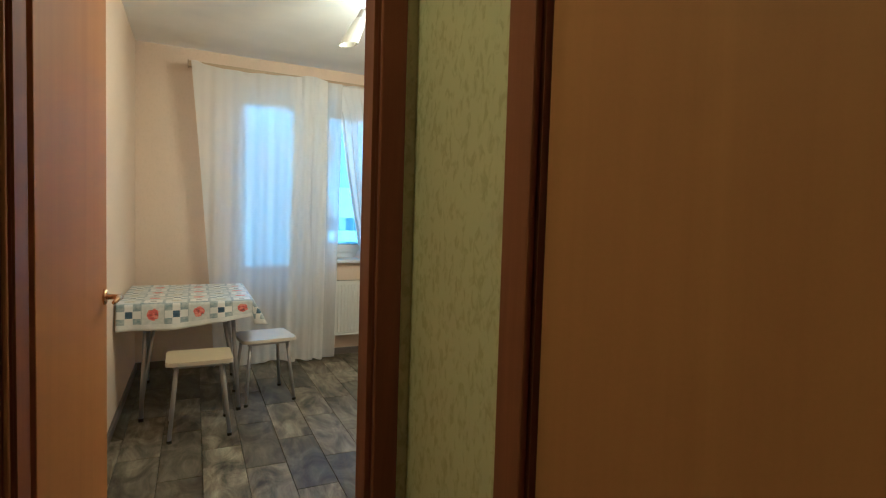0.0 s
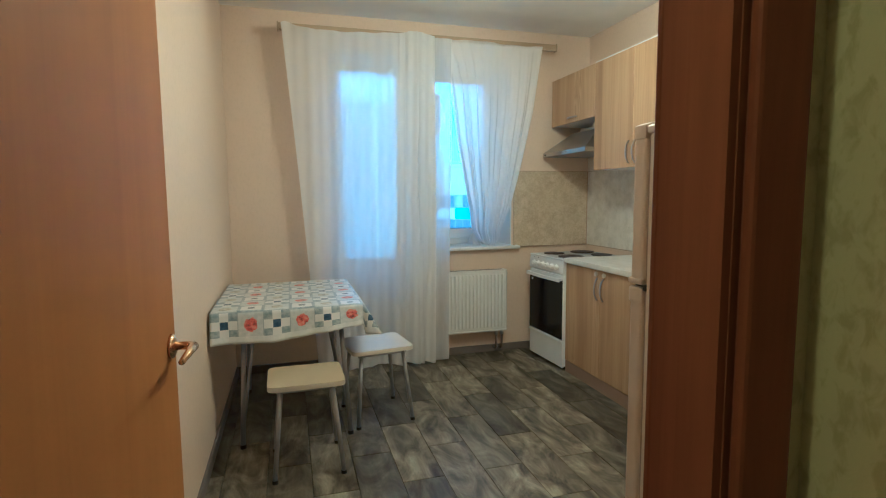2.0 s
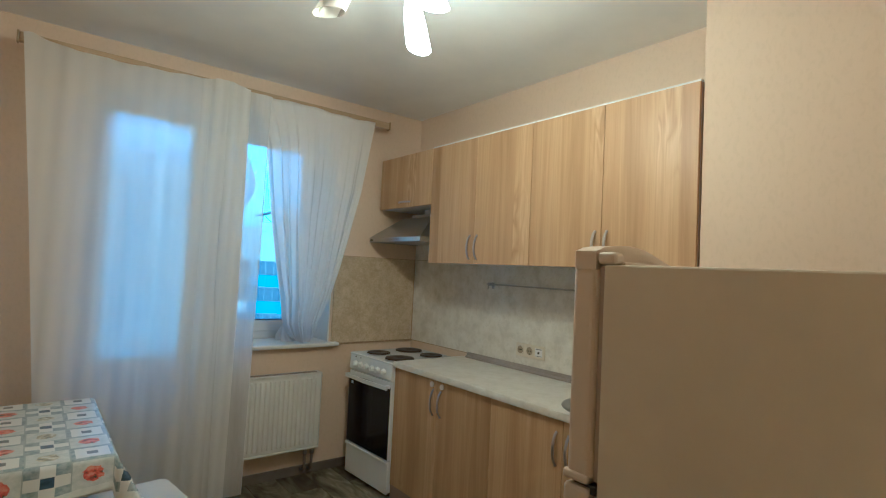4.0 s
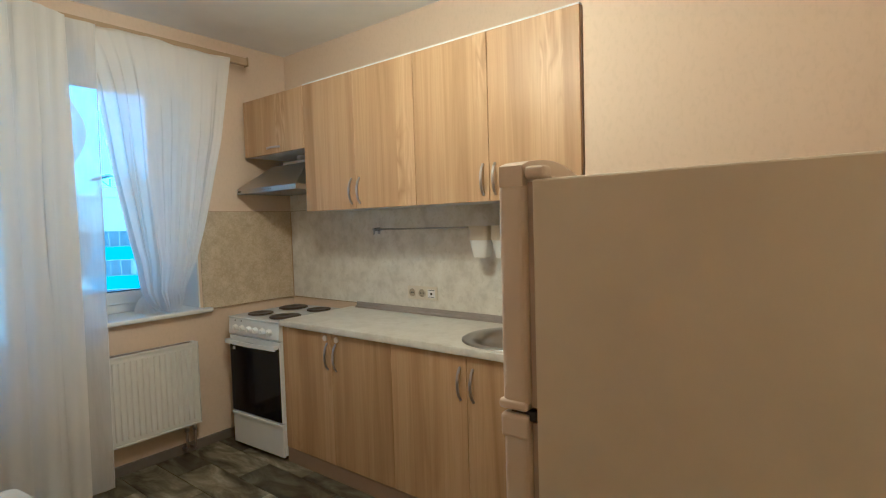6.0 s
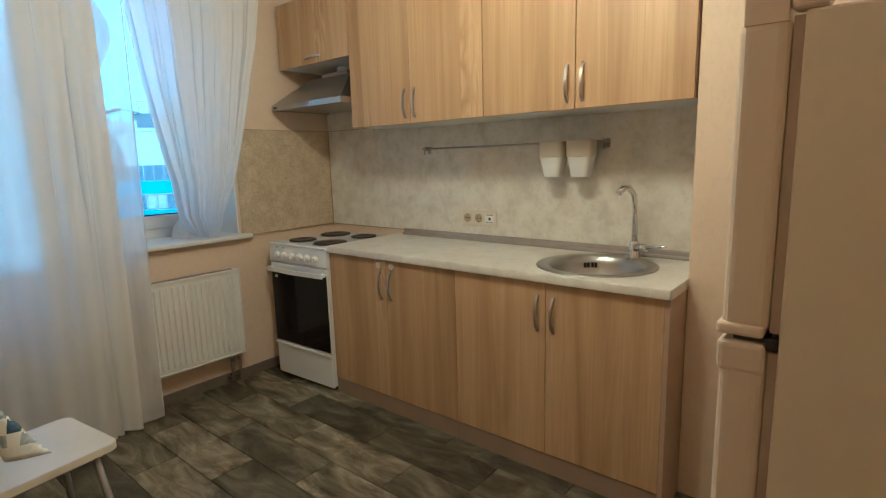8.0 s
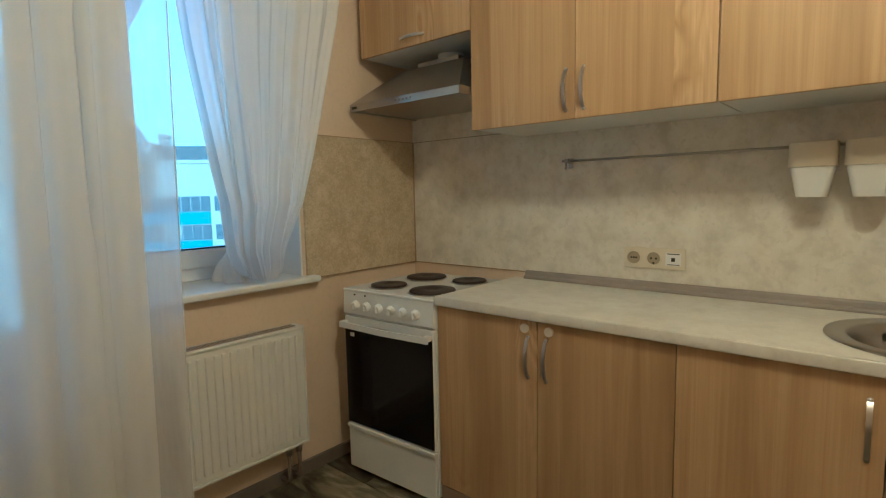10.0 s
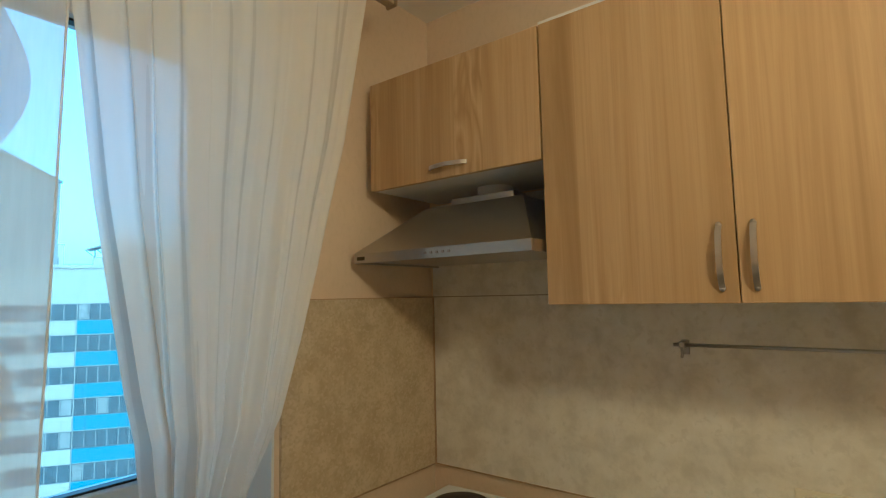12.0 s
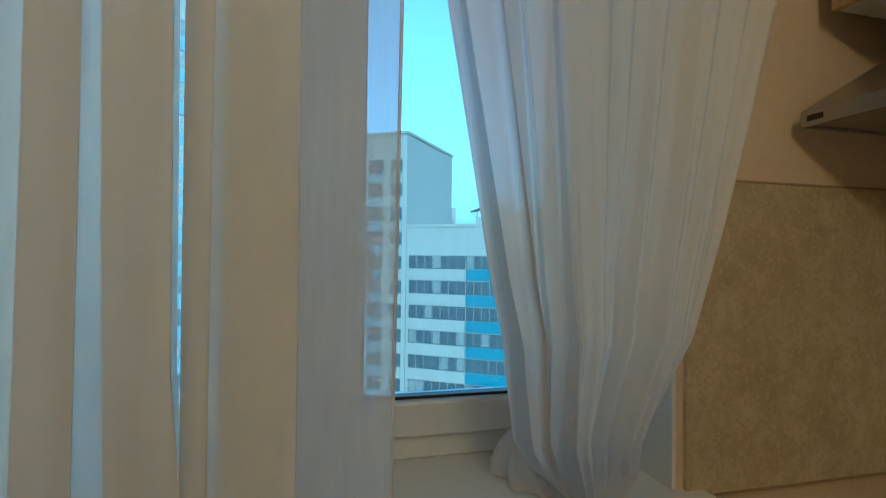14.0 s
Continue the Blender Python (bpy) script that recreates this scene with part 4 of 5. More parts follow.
# sink and tap
sink = thing("sink", (SX, SY, CZ), "round stainless steel sink set into the worktop", "sink")
part("bowl", lathe([(SR, 0.0008), (SR - 0.002, 0.005), (SR - 0.012, 0.006), (SR - 0.045, 0.004), (SR - 0.053, 0.0), (SR - 0.060, -0.03), (SR - 0.075, -0.12), (SR - 0.11, -0.15), (0.05, -0.158), (0.045, -0.165), (0.0, -0.165)], (SX, SY, CZ), 64), STEEL, sink, "", True)
for a in (-7, -2.5, 3.5, 8):
    part("overflow_slot", box(SX + (SR - 0.066) * math.cos(radians(a + 30)) - 0.003, SX + (SR - 0.066) * math.cos(radians(a + 30)) + 0.004, SY + (SR - 0.066) * math.sin(radians(a + 30)) - 0.005, SY + (SR - 0.066) * math.sin(radians(a + 30)) + 0.005, CZ - 0.048, CZ - 0.026), BLACK, sink)
tap = thing("mixer_tap", (2.585, 2.185, CZ), "chrome single lever mixer tap behind the sink", "tap")
part("base", lathe([(0.0, 0.0005), (0.028, 0.0005), (0.027, 0.012), (0.023, 0.03), (0.021, 0.075), (0.016, 0.085), (0.0, 0.085)], (2.585, 2.185, CZ), 28), CHROME, tap, "", True)
part("spout", tube([(2.585, 2.185, CZ + 0.08), (2.585, 2.186, CZ + 0.22), (2.575, 2.190, CZ + 0.285), (2.545, 2.20, CZ + 0.318), (2.505, 2.212, CZ + 0.318), (2.48, 2.22, CZ + 0.30)], [0.013, 0.012, 0.013, 0.014, 0.015, 0.014], 16), CHROME, tap, "", True)
lv = part("lever_body", tube([(2.575, 2.175, CZ + 0.055), (2.555, 2.13, CZ + 0.06), (2.55, 2.12, CZ + 0.06)], [0.018, 0.020, 0.016], 16), CHROME, tap, "", True)
part("lever", tube([(2.55, 2.122, CZ + 0.062), (2.53, 2.06, CZ + 0.075), (2.52, 2.03, CZ + 0.078)], [0.008, 0.007, 0.006], 12), CHROME, lv, "", True)

# hanging rail with two cups
RZ, RXX = 1.398, 2.655
hr = thing("utensil_rail", (RXX, 2.9, RZ), "thin steel utensil rail on the splashback", "rail")
part("bar", tube([(RXX, 2.345, RZ), (RXX, 3.475, RZ)], 0.005, 12), STEEL, hr, "", True)
for ry in (2.36, 3.452):
    b = part("bracket", boxes((RXX - 0.010, XE - 0.0065, ry - 0.008, ry + 0.008, RZ - 0.010, RZ + 0.010, 0.003), (XE - 0.012, XE - 0.0065, ry - 0.011, ry + 0.011, RZ - 0.030, RZ + 0.012, 0.002)), STEEL, hr)
    part("hook", tube([(RXX - 0.008, ry, RZ - 0.006), (RXX - 0.008, ry, RZ - 0.026), (RXX - 0.014, ry, RZ - 0.034)], 0.004, 8), STEEL, b, "", True)


def cup(y):
    t = thing("hanging_cup", (2.60, y, 1.238), "white plastic cup hanging from the utensil rail", "cup", "cups on the rail")
    bm = bmesh.new()
    rings = []
    prof = [(0.0, 0.0, 0.66), (0.004, 0.0, 0.70), (0.085, 0.0, 0.98), (0.15, 0.0, 1.02), (0.15, 0.0, 0.98), (0.085, 0.0, 0.93), (0.006, 0.0, 0.65)]
    for z, _, s in prof:
        out = rounded(-0.045 * s, 0.045 * s, -0.058 * s, 0.058 * s, 0.022 * s)
        rings.append([bm.verts.new((2.60 + p - 0.004, y + q, 1.238 + z)) for p, q in out])
    for a, b in zip(rings, rings[1:]):
        for k in range(len(a)):
            bm.faces.new((a[k], a[(k + 1) % len(a)], b[(k + 1) % len(a)], b[k]))
    bm.faces.new(rings[0])
    bm.faces.new(rings[-1])
    bmesh.ops.recalc_face_normals(bm, faces=bm.faces[:])
    part("body", bm, WHITE, t, "", 40)
    o1, o2 = rounded(2.5475, 2.6445, y - 0.0625, y + 0.0625, 0.025), rounded(2.551, 2.641, y - 0.059, y + 0.059, 0.023)
    bm = bmesh.new()
    loops = [[bm.verts.new((*p, z)) for p in o] for o, z in ((o2, 1.330), (o1, 1.331), (o1, 1.404), (o2, 1.406))]
    for a, b in zip(loops, loops[1:]):
        for k in range(len(a)):
            bm.faces.new((a[k], a[(k + 1) % len(a)], b[(k + 1) % len(a)], b[k]))
    part("collar", bm, SOCKET, t, "cream upper collar", 40)
    part("hook", boxes((2.636, 2.664, y - 0.012, y + 0.012, RZ + 0.0055, RZ + 0.009), (2.6615, 2.664, y - 0.012, y + 0.012, RZ - 0.012, RZ + 0.006)), WHITE, t)
    return t


cup(2.588)
cup(2.447)

# sockets
sk = thing("socket_plate", (XE - 0.01, 3.095, 1.0), "ivory triple plate with two sockets and an outlet", "socket")
SKX = XE - 0.0065
part("plate", box(SKX - 0.009, SKX, 2.978, 3.212, 0.962, 1.044, 0.004), SOCKET, sk)
for y in (3.172, 3.095):
    s1 = part("socket", lathe([(0.0305, 0.0), (0.0305, 0.004), (0.026, 0.005), (0.025, -0.0), (0.0, -0.0)], (0, 0, 0), 28), SOCKET, None, "", 40)
    s1.data.transform(Matrix.Translation(Vector((SKX - 0.0095, y, 1.003)) - ORIGIN[sk]) @ Matrix.Rotation(radians(-90), 4, "Y"))
    s1.parent = sk
    ORIGIN[s1] = ORIGIN[sk]
    # flat disc whose darker colour stands for the shade in the socket's hollow
    part("recess", tube([(SKX - 0.0101, y, 1.003), (SKX - 0.0096, y, 1.003)], 0.0245, 24), SOCKET_SHADE, s1, "darker disc painted as the recess's shade")
    for dy, dz in ((-0.0095, 0.0), (0.0095, 0.0), (0.0, -0.018 if y < 3.1 else 0.0)):
        part("pin_hole", tube([(SKX - 0.0108, y + dy, 1.003 + dz), (SKX - 0.0102, y + dy, 1.003 + dz)], 0.0042, 10), BLACK, s1)
out = part("outlet", box(SKX - 0.011, SKX - 0.0092, 2.992, 3.050, 0.978, 1.028, 0.001), WHITE, sk)
part("jack", box(SKX - 0.0122, SKX - 0.0112, 3.014, 3.028, 0.995, 1.009), BLACK, out)
part("label_bar", box(SKX - 0.0118, SKX - 0.0112, 2.998, 3.044, 1.022, 1.0255), BLACK, out)
part("label_bar", box(SKX - 0.0118, SKX - 0.0112, 2.998, 3.044, 0.981, 0.9835), BLACK, out)

# ---- fridge ----
fr = thing("fridge", (1.36, 1.2, 0), "tall cream two-door fridge freezer beside the doorway", "fridge")
FX0, FX1 = 1.082, 1.652
part("body", box(FX0, FX1, 0.862, 1.4655, 0.03, 1.500, 0.004), FRIDGE, fr)
d1 = part("door", box(FX0 - 0.003, FX1 + 0.003, 1.478, 1.536, 1.090, 1.497, 0.014, 4), FRIDGE_DOOR, fr, "freezer door")
part("lip", box(FX0 - 0.006, FX1 + 0.006, 1.482, 1.541, 1.084, 1.102, 0.006, 3), FRIDGE_DOOR, d1)
d2 = part("door", box(FX0 - 0.003, FX1 + 0.003, 1.478, 1.536, 0.06, 1.060, 0.014, 4), FRIDGE_DOOR, fr, "fridge door")
part("door_cap", box(FX0 - 0.005, FX1 + 0.005, 1.479, 1.539, 1.030, 1.076, 0.008, 3), FRIDGE_DOOR, d2)
part("door_seal", boxes((FX0 + 0.007, FX1 - 0.007, 1.466, 1.4775, 1.092, 1.496)), SEAL, fr, "brownish rubber door seal")
part("door_seal", boxes((FX0 + 0.007, FX1 - 0.007, 1.466, 1.4775, 0.07, 1.064)), SEAL, fr, "brownish rubber door seal")
part("top_trim", box(FX0 + 0.030, FX0 + 0.26, 1.440, 1.464, 1.5005, 1.506, 0.002, 2), FRIDGE_DOOR, fr)
part("hinge_cover", box(FX0 - 0.002, FX0 + 0.029, 1.440, 1.481, 1.5005, 1.524, 0.008, 3), FRIDGE_DOOR, fr)
crown = [(FX0 - 0.003, 1.490)]
for k in range(25):
    f = k / 24
    crown.append((FX0 - 0.003 + f * (FX1 - FX0 + 0.006), between(f, [(0, 1.526), (0.03, 1.533), (0.10, 1.539), (0.20, 1.542), (0.30, 1.536), (0.40, 1.520), (0.5, 1.504), (0.6, 1.499), (1, 1.498)])))
crown.append((FX1 + 0.003, 1.490))
part("crown", prism(crown, "y", 1.482, 1.530), FRIDGE_DOOR, fr, "curved cap on the freezer door")
part("hinge", boxes((FX0 + 0.006, FX0 + 0.05, 1.478, 1.52, 1.0775, 1.0835), (FX0 - 0.001, FX0 + 0.010, 1.466, 1.480, 1.068, 1.086, 0.003)), BLACK, fr)
for fx in (FX0 + 0.05, FX1 - 0.05):
    for fy in (0.91, 1.42):
        part("foot", tube([(fx, fy, 0), (fx, fy, 0.031)], 0.018, 12), BLACK, fr)

# ---- ceiling: chandelier, duct ----
ch = thing("chandelier", (LX, LY, TOP), "ceiling lamp with slanted glass shades, one of them unlit", "ceiling lamp")
part("ceiling_plate", lathe([(0.0, -0.03), (0.03, -0.028), (0.075, -0.018), (0.085, -0.0005), (0.0, -0.0005)], (LX, LY, TOP), 32), NICKEL, ch, "", True)
for i, deg in enumerate(ARMS):
    a = radians(deg)
    c, s = math.cos(a), math.sin(a)
    arm = part("arm", tube([(LX, LY, TOP - 0.022), (LX + 0.05 * c, LY + 0.05 * s, TOP - 0.09), (LX + 0.10 * c, LY + 0.10 * s, TOP - 0.125), (LX + 0.13 * c, LY + 0.13 * s, TOP - 0.165)], 0.006, 10), NICKEL, ch, "", True)
    part("holder", tube([(LX + 0.125 * c, LY + 0.125 * s, TOP - 0.16), (LX + 0.15 * c, LY + 0.15 * s, TOP - 0.215)], [0.022, 0.026], 14), NICKEL, arm, "", 40)
    ax = Vector((0.42 * c, 0.42 * s, -0.9)).normalized()
    p0 = Vector((LX + 0.140 * c, LY + 0.140 * s, TOP - 0.205))
    bm = bmesh.new()
    side = ax.orthogonal().normalized()
    up = ax.cross(side)
    rings = []
    for f, r in ((0.0, 0.026), (0.25, 0.036), (0.6, 0.042), (1.0, 0.046)):
        ring = []
        for k in range(24):
            th = 2 * math.pi * k / 24
            d = math.cos(th) * side + math.sin(th) * up
            tilt = 0.035 * f * f * d.dot(Vector((c, s, 0)))
            ring.append(bm.verts.new(p0 + ax * (0.17 * f + tilt) + r * d))
        rings.append(ring)
    for q, w in zip(rings, rings[1:]):
        for k in range(24):
            bm.faces.new((q[k], q[(k + 1) % 24], w[(k + 1) % 24], w[k]))
    part("shade", bm, FROST if i == 0 else LIT, ch, "unlit clear glass shade" if i == 0 else "brightly lit glass shade", True)
ring_pts = [(LX - 0.10 + 0.045 * math.cos(2 * math.pi * k / 16), LY - 0.09 + 0.045 * math.sin(2 * math.pi * k / 16), TOP - 0.10) for k in range(17)]
part("curl", tube([(LX, LY, TOP - 0.025), (LX - 0.03, LY - 0.06, TOP - 0.07)] + ring_pts[3:], 0.005, 8), NICKEL, ch, "", True)
duct = thing("ventilation_duct", (2.28, 1.35, 2.6), "white plastic ventilation duct under the ceiling", "duct")
part("channel", prism(rounded(2.225, 2.3345, 2.628, 2.6995, 0.02), "y", YS + 0.001, 1.90), WHITE, duct, "", 40)
part("end_cap", prism(rounded(2.222, 2.3345, 2.625, 2.6995, 0.021), "y", 1.90, 1.925), WHITE, duct, "", 40)

# ---- table, cloth, stools ----
TX0, TX1, TY0, TY1, TZ = -0.262, 0.515, 3.105, 4.02, 0.750
tb = thing("table", (0.13, 3.63, 0), "small kitchen table with grey metal legs under an oilcloth", "table")
part("tabletop", prism(rounded(TX0, TX1, TY0, TY1, 0.03), "z", TZ - 0.026, TZ - 0.002), STOOLTOP2, tb, "", 40)
for ay in (TY0 + 0.06, TY1 - 0.078):
    part("apron", box(TX0 + 0.06, TX1 - 0.06, ay, ay + 0.018, TZ - 0.07, TZ - 0.0265), GREYTUBE, tb)
for lx, ly, fx, fy in ((TX0 + 0.15, TY0 + 0.12, TX0 + 0.125, TY0 + 0.03), (TX1 - 0.12, TY0 + 0.12, TX1 - 0.08, TY0 + 0.04), (TX0 + 0.12, TY1 - 0.09, TX0 + 0.10, TY1 - 0.03), (TX1 - 0.12, TY1 - 0.09, TX1 - 0.07, TY1 - 0.03)):
    lg = part("leg", tube([(lx, ly, TZ - 0.027), (fx, fy, 0.012)], 0.0135, 12), GREYTUBE, tb, "", True)
    part("leg_brace", tube([(lx + 0.06 * (1 if lx < 0.1 else -1), ly, TZ - 0.04), (fx * 0.9 + lx * 0.1, fy * 0.9 + ly * 0.1, 0.09)], 0.009, 10), GREYTUBE, lg, "", True)
    part("leg_cap", tube([(fx, fy, 0.0), (fx, fy, 0.02)], 0.016, 12), BLACK, lg)


def cloth_mesh():
    """Oilcloth lying on the table, its edges hanging down in slight waves; flaring at the free corner."""
    drop, pad = 0.172, 0.006
    xs = np.linspace(TX0 - 0.004, TX1 + drop, 72)
    ys = np.linspace(TY0 - drop, TY1 + 0.10, 76)
    bm = bmesh.new()
    uvl = bm.loops.layers.uv.new("UVMap")
    grid = []
    for y in ys:
        row = []
        for x in xs:
            ox, oy = max(0.0, x - TX1), max(0.0, TY0 - y)
            ob = max(0.0, y - TY1)
            px, py = min(x, TX1), min(max(y, TY0), TY1)
            d = math.hypot(ox, oy)
            z = TZ + 0.002
            if d > 0 or ob > 0:
                m = max(ox, oy, ob)
                lift = 1 if (ox > 0 and oy > 0) else 0
                if lift:
                    k = min(ox, oy) / m
                    px += pad + ox * 0.50 * (0.3 + k) * 0.8
                    py -= pad + oy * 0.42 * (0.3 + k) * 0.8
                    z -= m * (0.95 - 0.02 * k)
                else:
                    wave = 0.012 * math.sin((x if oy > 0 else y) * 19 + 1.0) + 0.006 * math.sin((x if oy > 0 else y) * 43)
                    f = m / drop
                    if oy > 0:
                        py -= pad + f * (0.02 + wave)
                    elif ox > 0:
                        px += pad + f * (0.045 + wave)
                    else:
                        py += pad + f * 0.01
                    short = 1.0 if oy == 0 else 1.03 - 0.30 * max(0.0, (x - TX0) / (TX1 - TX0)) ** 1.5 + 0.05 * math.sin(x * 8 + 1)
                    z -= max(0.0, m - 0.004) * short
            else:
                z += 0.0012 * math.sin(x * 31) * math.sin(y * 27)
            row.append((bm.verts.new((px, py, z)), x, y))
        grid.append(row)
    for i in range(len(ys) - 1):
        for j in range(len(xs) - 1):
            q = (grid[i][j], grid[i][j + 1], grid[i + 1][j + 1], grid[i + 1][j])
            f = bm.faces.new([v[0] for v in q])
            for lp, v in zip(f.loops, q):
                lp[uvl].uv = (v[1], v[2])
    return bm


tc = solo("tablecloth", cloth_mesh(), CLOTH, "white oilcloth printed with blue checks and red fruit", "tablecloth", smooth=True)
mod = tc.modifiers.new("thickness", "SOLIDIFY")
mod.thickness, mod.offset = 0.0015, 1.0


def stool(cx, cy, w, d, h, turn, top, label):
    t = thing("stool", (0, 0, 0), label, "stool", "stools at the table")
    part("seat", prism(rounded(-w / 2, w / 2, -d / 2, d / 2, 0.035), "z", h - 0.022, h), top, t, "", 40)
    part("edge_band", prism(rounded(-w / 2 - 0.0015, w / 2 + 0.0015, -d / 2 - 0.0015, d / 2 + 0.0015, 0.036), "z", h - 0.0235, h - 0.0025), SOCKET, t, "", 40)
    for fy in (-d / 2 + 0.035, d / 2 - 0.05):
        part("seat_rail", box(-w / 2 + 0.04, w / 2 - 0.04, fy, fy + 0.015, h - 0.045, h - 0.024), GREYTUBE, t)
    for sx in (-1, 1):
        for sy in (-1, 1):
            lg = part("leg", tube([(sx * (w / 2 - 0.06), sy * (d / 2 - 0.045), h - 0.026), (sx * (w / 2 - 0.04), sy * (d / 2 - 0.02), h * 0.5), (sx * (w / 2 - 0.02), sy * (d / 2 + 0.008), 0.012)], 0.0115, 12), GREYTUBE, t, "", True)
            part("foot_cap", tube([(sx * (w / 2 - 0.02), sy * (d / 2 + 0.008), 0.0), (sx * (w / 2 - 0.02), sy * (d / 2 + 0.008), 0.016)], 0.0145, 12), BLACK, lg)
    t.matrix_basis = pose(cx, cy, 0, 0, 0, turn)
    return t


stool(0.193, 2.885, 0.360, 0.315, 0.458, 1.0, STOOLTOP, "cream topped stool with grey tube legs by the table")
stool(0.625, 3.385, 0.372, 0.35, 0.452, 8.0, STOOLTOP2, "white topped stool with grey tube legs under the cloth corner")

# ---- skirting ----
for nm, r in (("baseboard", (XW, 0.46, YN - 0.016, YN - 0.0005, 0, 0.062, 0.004)), ("baseboard", (1.17, XE - 0.5, YN - 0.016, YN - 0.0005, 0, 0.062, 0.004)), ("baseboard", (XW + 0.0005, XW + 0.016, YS + 0.017, YN - 0.017, 0, 0.062, 0.004))):
    solo(nm, box(*r), SKIRT, "grey brown plastic skirting board", "baseboard", kind="structure")

# ---- outside ----
FACADE = plain("pale_facade", (0.36, 0.365, 0.34), 0.85, vary=0.05, grain=2.0, bump=0.05)
BLUE = plain("blue_facade_panel", (0.075, 0.20, 0.28), 0.6, vary=0.06, grain=2.0, bump=0.05)
PALEBLUE = plain("pale_blue_facade_panel", (0.20, 0.30, 0.37), 0.6, vary=0.06, grain=2.0, bump=0.05)
WINDARK = plain("dark_glazing", (0.09, 0.11, 0.13), 0.25, vary=0.4, grain=0.6, bump=0.0)
CURTAINED = plain("curtained_glazing", (0.24, 0.25, 0.25), 0.4, vary=0.3, grain=0.6, bump=0.0)
ROOFDARK = plain("roof_felt", (0.10, 0.105, 0.11), 0.9, vary=0.2, grain=3.0)
GROUND = plain("street_ground", (0.09, 0.09, 0.085), 0.9, vary=0.3, grain=0.3)
solo("ground", box(-600, 600, 6, 900, -38.2, -38.0), GROUND, "far grey ground below the building", "ground", kind="structure")


def apartment_block(name, at, turn, w, depth, top, bays, label, piers, floors=14, hut=False):
    """A slab block with window bands; its front runs along local x, facing local -y."""
    t = thing(name, (0, 0, 0), label, "building", "far buildings")
    part("wall", box(0, w, 0, depth, -38, top), FACADE, t)
    part("roof", boxes((-0.15, w + 0.15, -0.15, depth + 0.15, top + 0.001, top + 0.35), (w * 0.3, w * 0.45, depth * 0.3, depth * 0.6, top + 0.35, top + (2.2 if piers else 0.36))), FACADE, t)
    st = 2.95
    rng = random.Random(len(name) + int(w))
    for f in range(floors):
        z = top - (4.9 if not piers else 4.6) - f * st
        for x0, x1, blue in bays:
            wn_ = part("window", box(x0, x1, -0.05, 0.1, z, z + 1.55), WINDARK, t)
            k = max(1, round((x1 - x0) / 0.95))
            for i in range(1, k):
                xx = x0 + (x1 - x0) * i / k
                part("mullion", box(xx - 0.035, xx + 0.035, -0.09, -0.045, z, z + 1.55), CURTAINED, wn_)
            if x1 - x0 > 3:
                for i in range(k):
                    if rng.random() < 0.22:
                        xx = x0 + (x1 - x0) * i / k
                        part("blind", box(xx + 0.1, xx + (x1 - x0) / k - 0.1, -0.07, -0.052, z + 0.1, z + 1.5), CURTAINED, wn_)
            part("spandrel", box(x0 - (0.0 if blue != 2 else 0.6), x1 + 0.0, -0.12, 0.05, z - 1.32, z - 0.03), (FACADE, BLUE, PALEBLUE)[blue], t)
    if hut:
        part("roof_hut", box(9.75, 22.0, 4.0, 8.0, top + 0.35, 7.03), ROOFDARK, t, "dark roof superstructure")
        part("roof_parapet", box(7.5, 10.19, 3.8, 3.98, top + 0.35, 6.26), FACADE, t)
        part("chimney", boxes((10.24, 11.2, 5.0, 6.0, top + 0.35, 8.0), (10.14, 11.3, 4.9, 6.1, 8.001, 8.35)), FACADE, t)
        cn = part("canopy", prism([(6.9, 7.10), (8.6, 7.62), (10.6, 7.15), (10.6, 7.0), (8.6, 7.46), (6.9, 6.98)], "y", 3.6, 5.0), CURTAINED, t)
        for hx in (7.6, 8.7, 10.0):
            part("post", tube([(hx, 4.0, 6.2), (hx, 4.0, 7.12)], 0.06, 8), ROOFDARK, cn)
            part("brace", tube([(hx, 4.0, 6.25), (hx - 0.9, 4.0, 7.05)], 0.035, 6), ROOFDARK, cn)
    t.matrix_basis = pose(*at, 0, 0, turn)
    return t


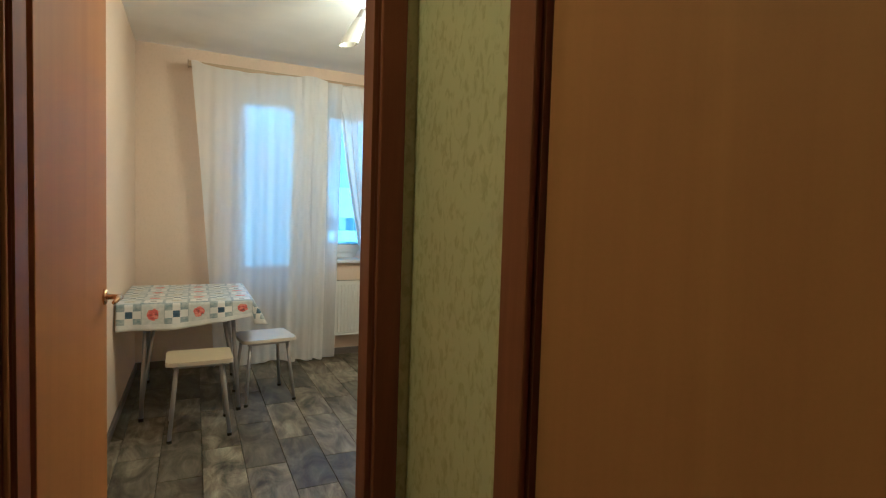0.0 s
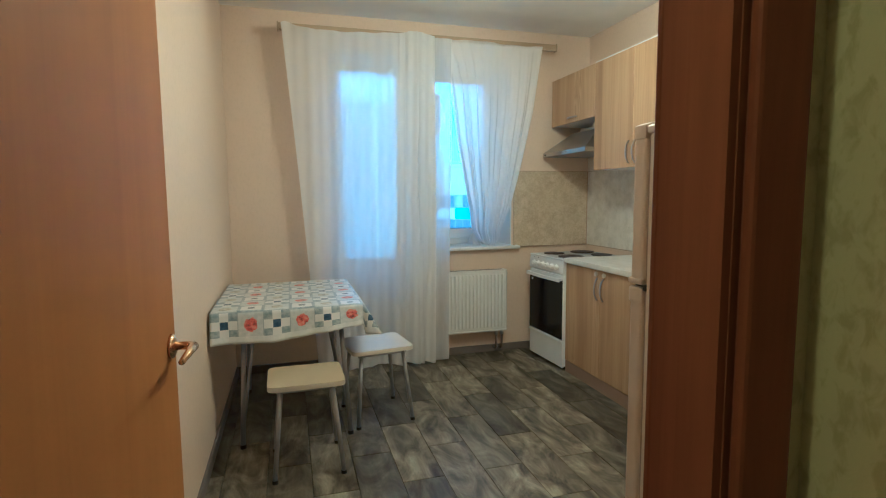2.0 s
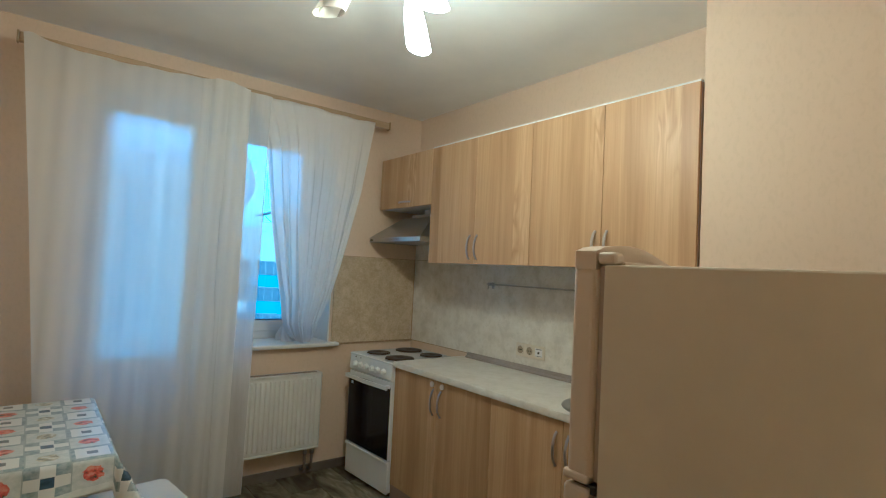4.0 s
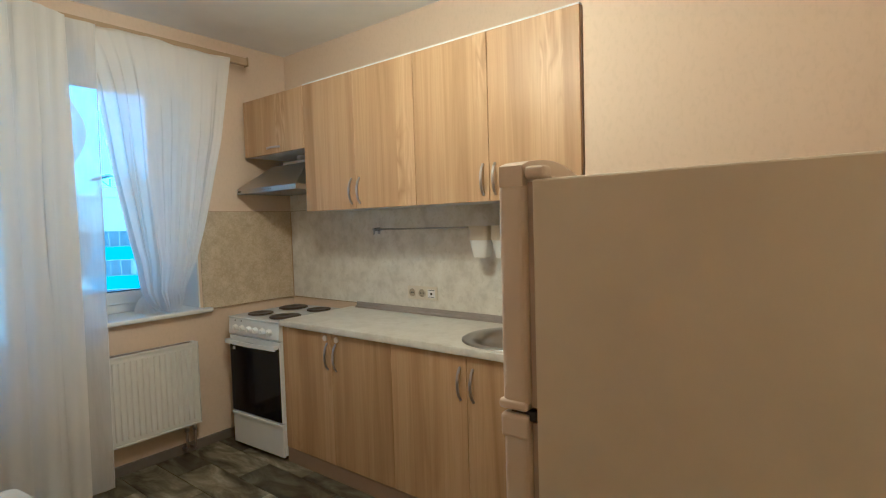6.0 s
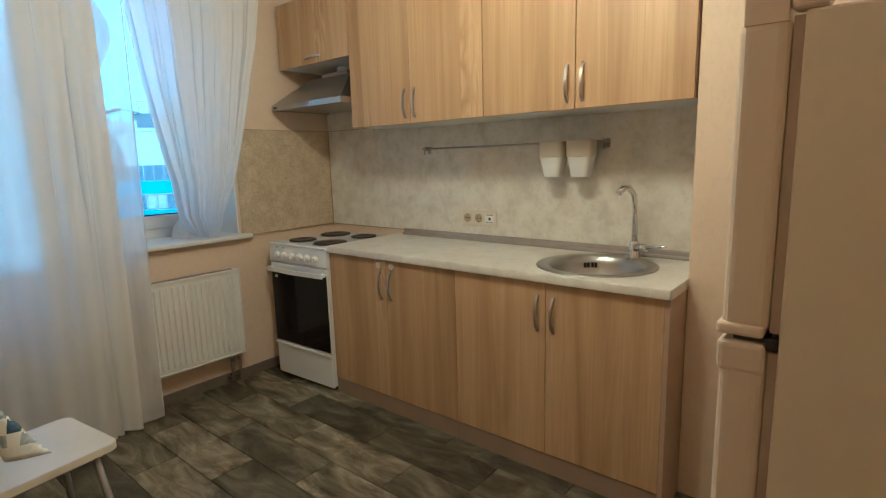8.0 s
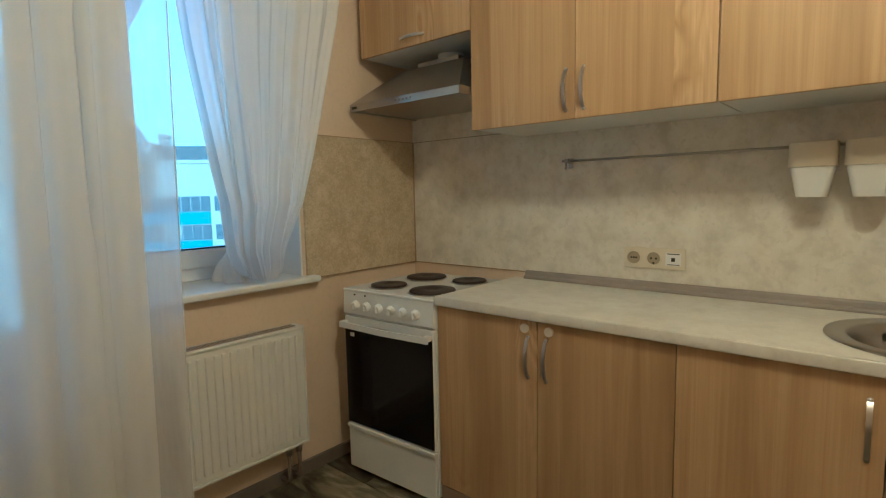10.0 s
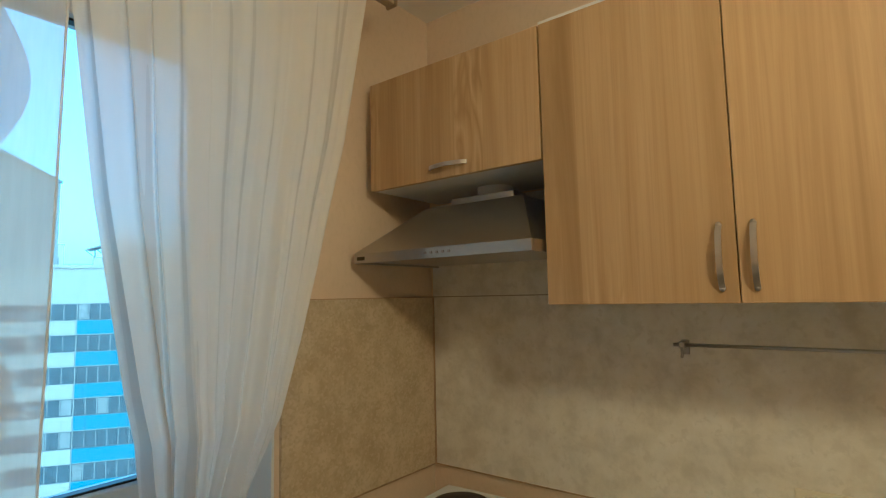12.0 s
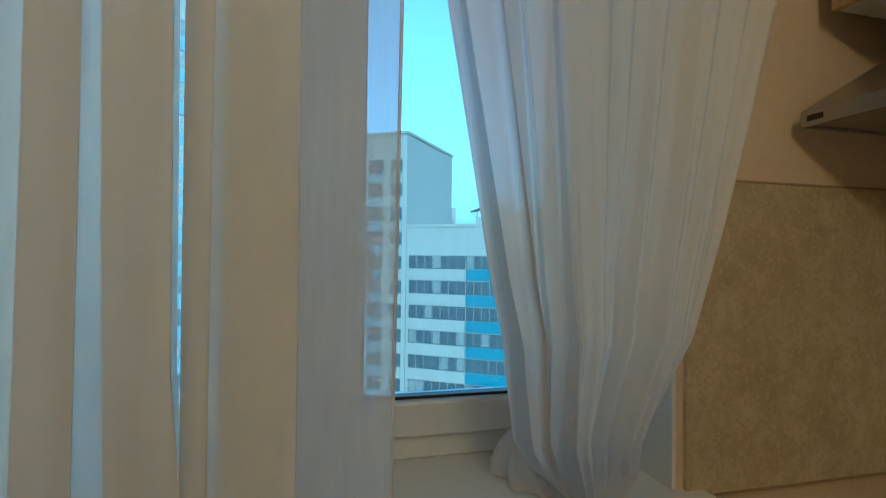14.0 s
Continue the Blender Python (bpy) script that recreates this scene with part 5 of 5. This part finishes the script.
apartment_block("apartment_block", (13.4, 65.5, 0), -36.0, 44.0, 15.0, 4.9, [(0.4, 7.5, 0), (7.6, 16.0, 1), (16.4, 24.0, 0), (24.2, 34.0, 1), (34.4, 43.0, 0)], "cream and blue banded apartment block across the street", False, 14, True)
apartment_block("apartment_block", (13.4 - 16 * 0.809, 65.5 + 16 * 0.588 + 0.2, 0), -36.0, 16.0, 16.0, 16.3, [(0.8, 3.4, 2), (4.2, 6.8, 2), (8.4, 10.0, 2), (10.8, 12.8, 2), (13.9, 15.4, 0)], "tall cream apartment tower with pale blue panels", True)
apartment_block("apartment_block", (-38.0, 52.0, 0), 8.0, 36.0, 16.0, 26.0, [(1.0, 8.0, 2), (9.0, 16.0, 0), (17.0, 25.0, 1), (26.0, 35.0, 2)], "long pale apartment block with blue bands", True, 18)
apartment_block("apartment_block", (33.0, 150.0, 0), 6.0, 12.0, 12.0, 15.5, [(1.0, 5.0, 0), (7.0, 11.0, 0)], "distant grey apartment house with roof huts", True, 6)

# ---- floor tiles ----
TW, TL, GAP, TX, TY = 0.204, 0.625, 0.003, 0.816, 2.865
full = None
col = -6
while TX + col * TW < XE:
    x0, x1 = max(XW + 0.001, TX + col * TW + GAP / 2), min(XE - 0.001, TX + (col + 1) * TW - GAP / 2)
    if x1 - x0 > 0.02:
        shift = TY + (TL / 2 if col % 2 else 0.0)
        k = math.floor((YS - 0.085 - shift) / TL)
        while shift + k * TL < YN:
            y0, y1 = max(YS - 0.084, shift + k * TL + GAP / 2), min(YN - 0.001, shift + (k + 1) * TL - GAP / 2)
            k += 1
            if y1 - y0 < 0.02:
                continue
            whole = abs(x1 - x0 - TW + GAP) < 1e-6 and abs(y1 - y0 - TL + GAP) < 1e-6
            if whole and full is not None:
                ob = new("tile", full)
            else:
                bm = box(0, x1 - x0, 0, y1 - y0, -0.0089, 0.0, 0.0012, 1)
                me = bpy.data.meshes.new("tile")
                bm.to_mesh(me)
                bm.free()
                me.materials.append(TILE)
                ob = new("tile", me)
                if whole:
                    full = me
            ob.location = (x0, y0, 0)
            ob.parent = floor
    col += 1
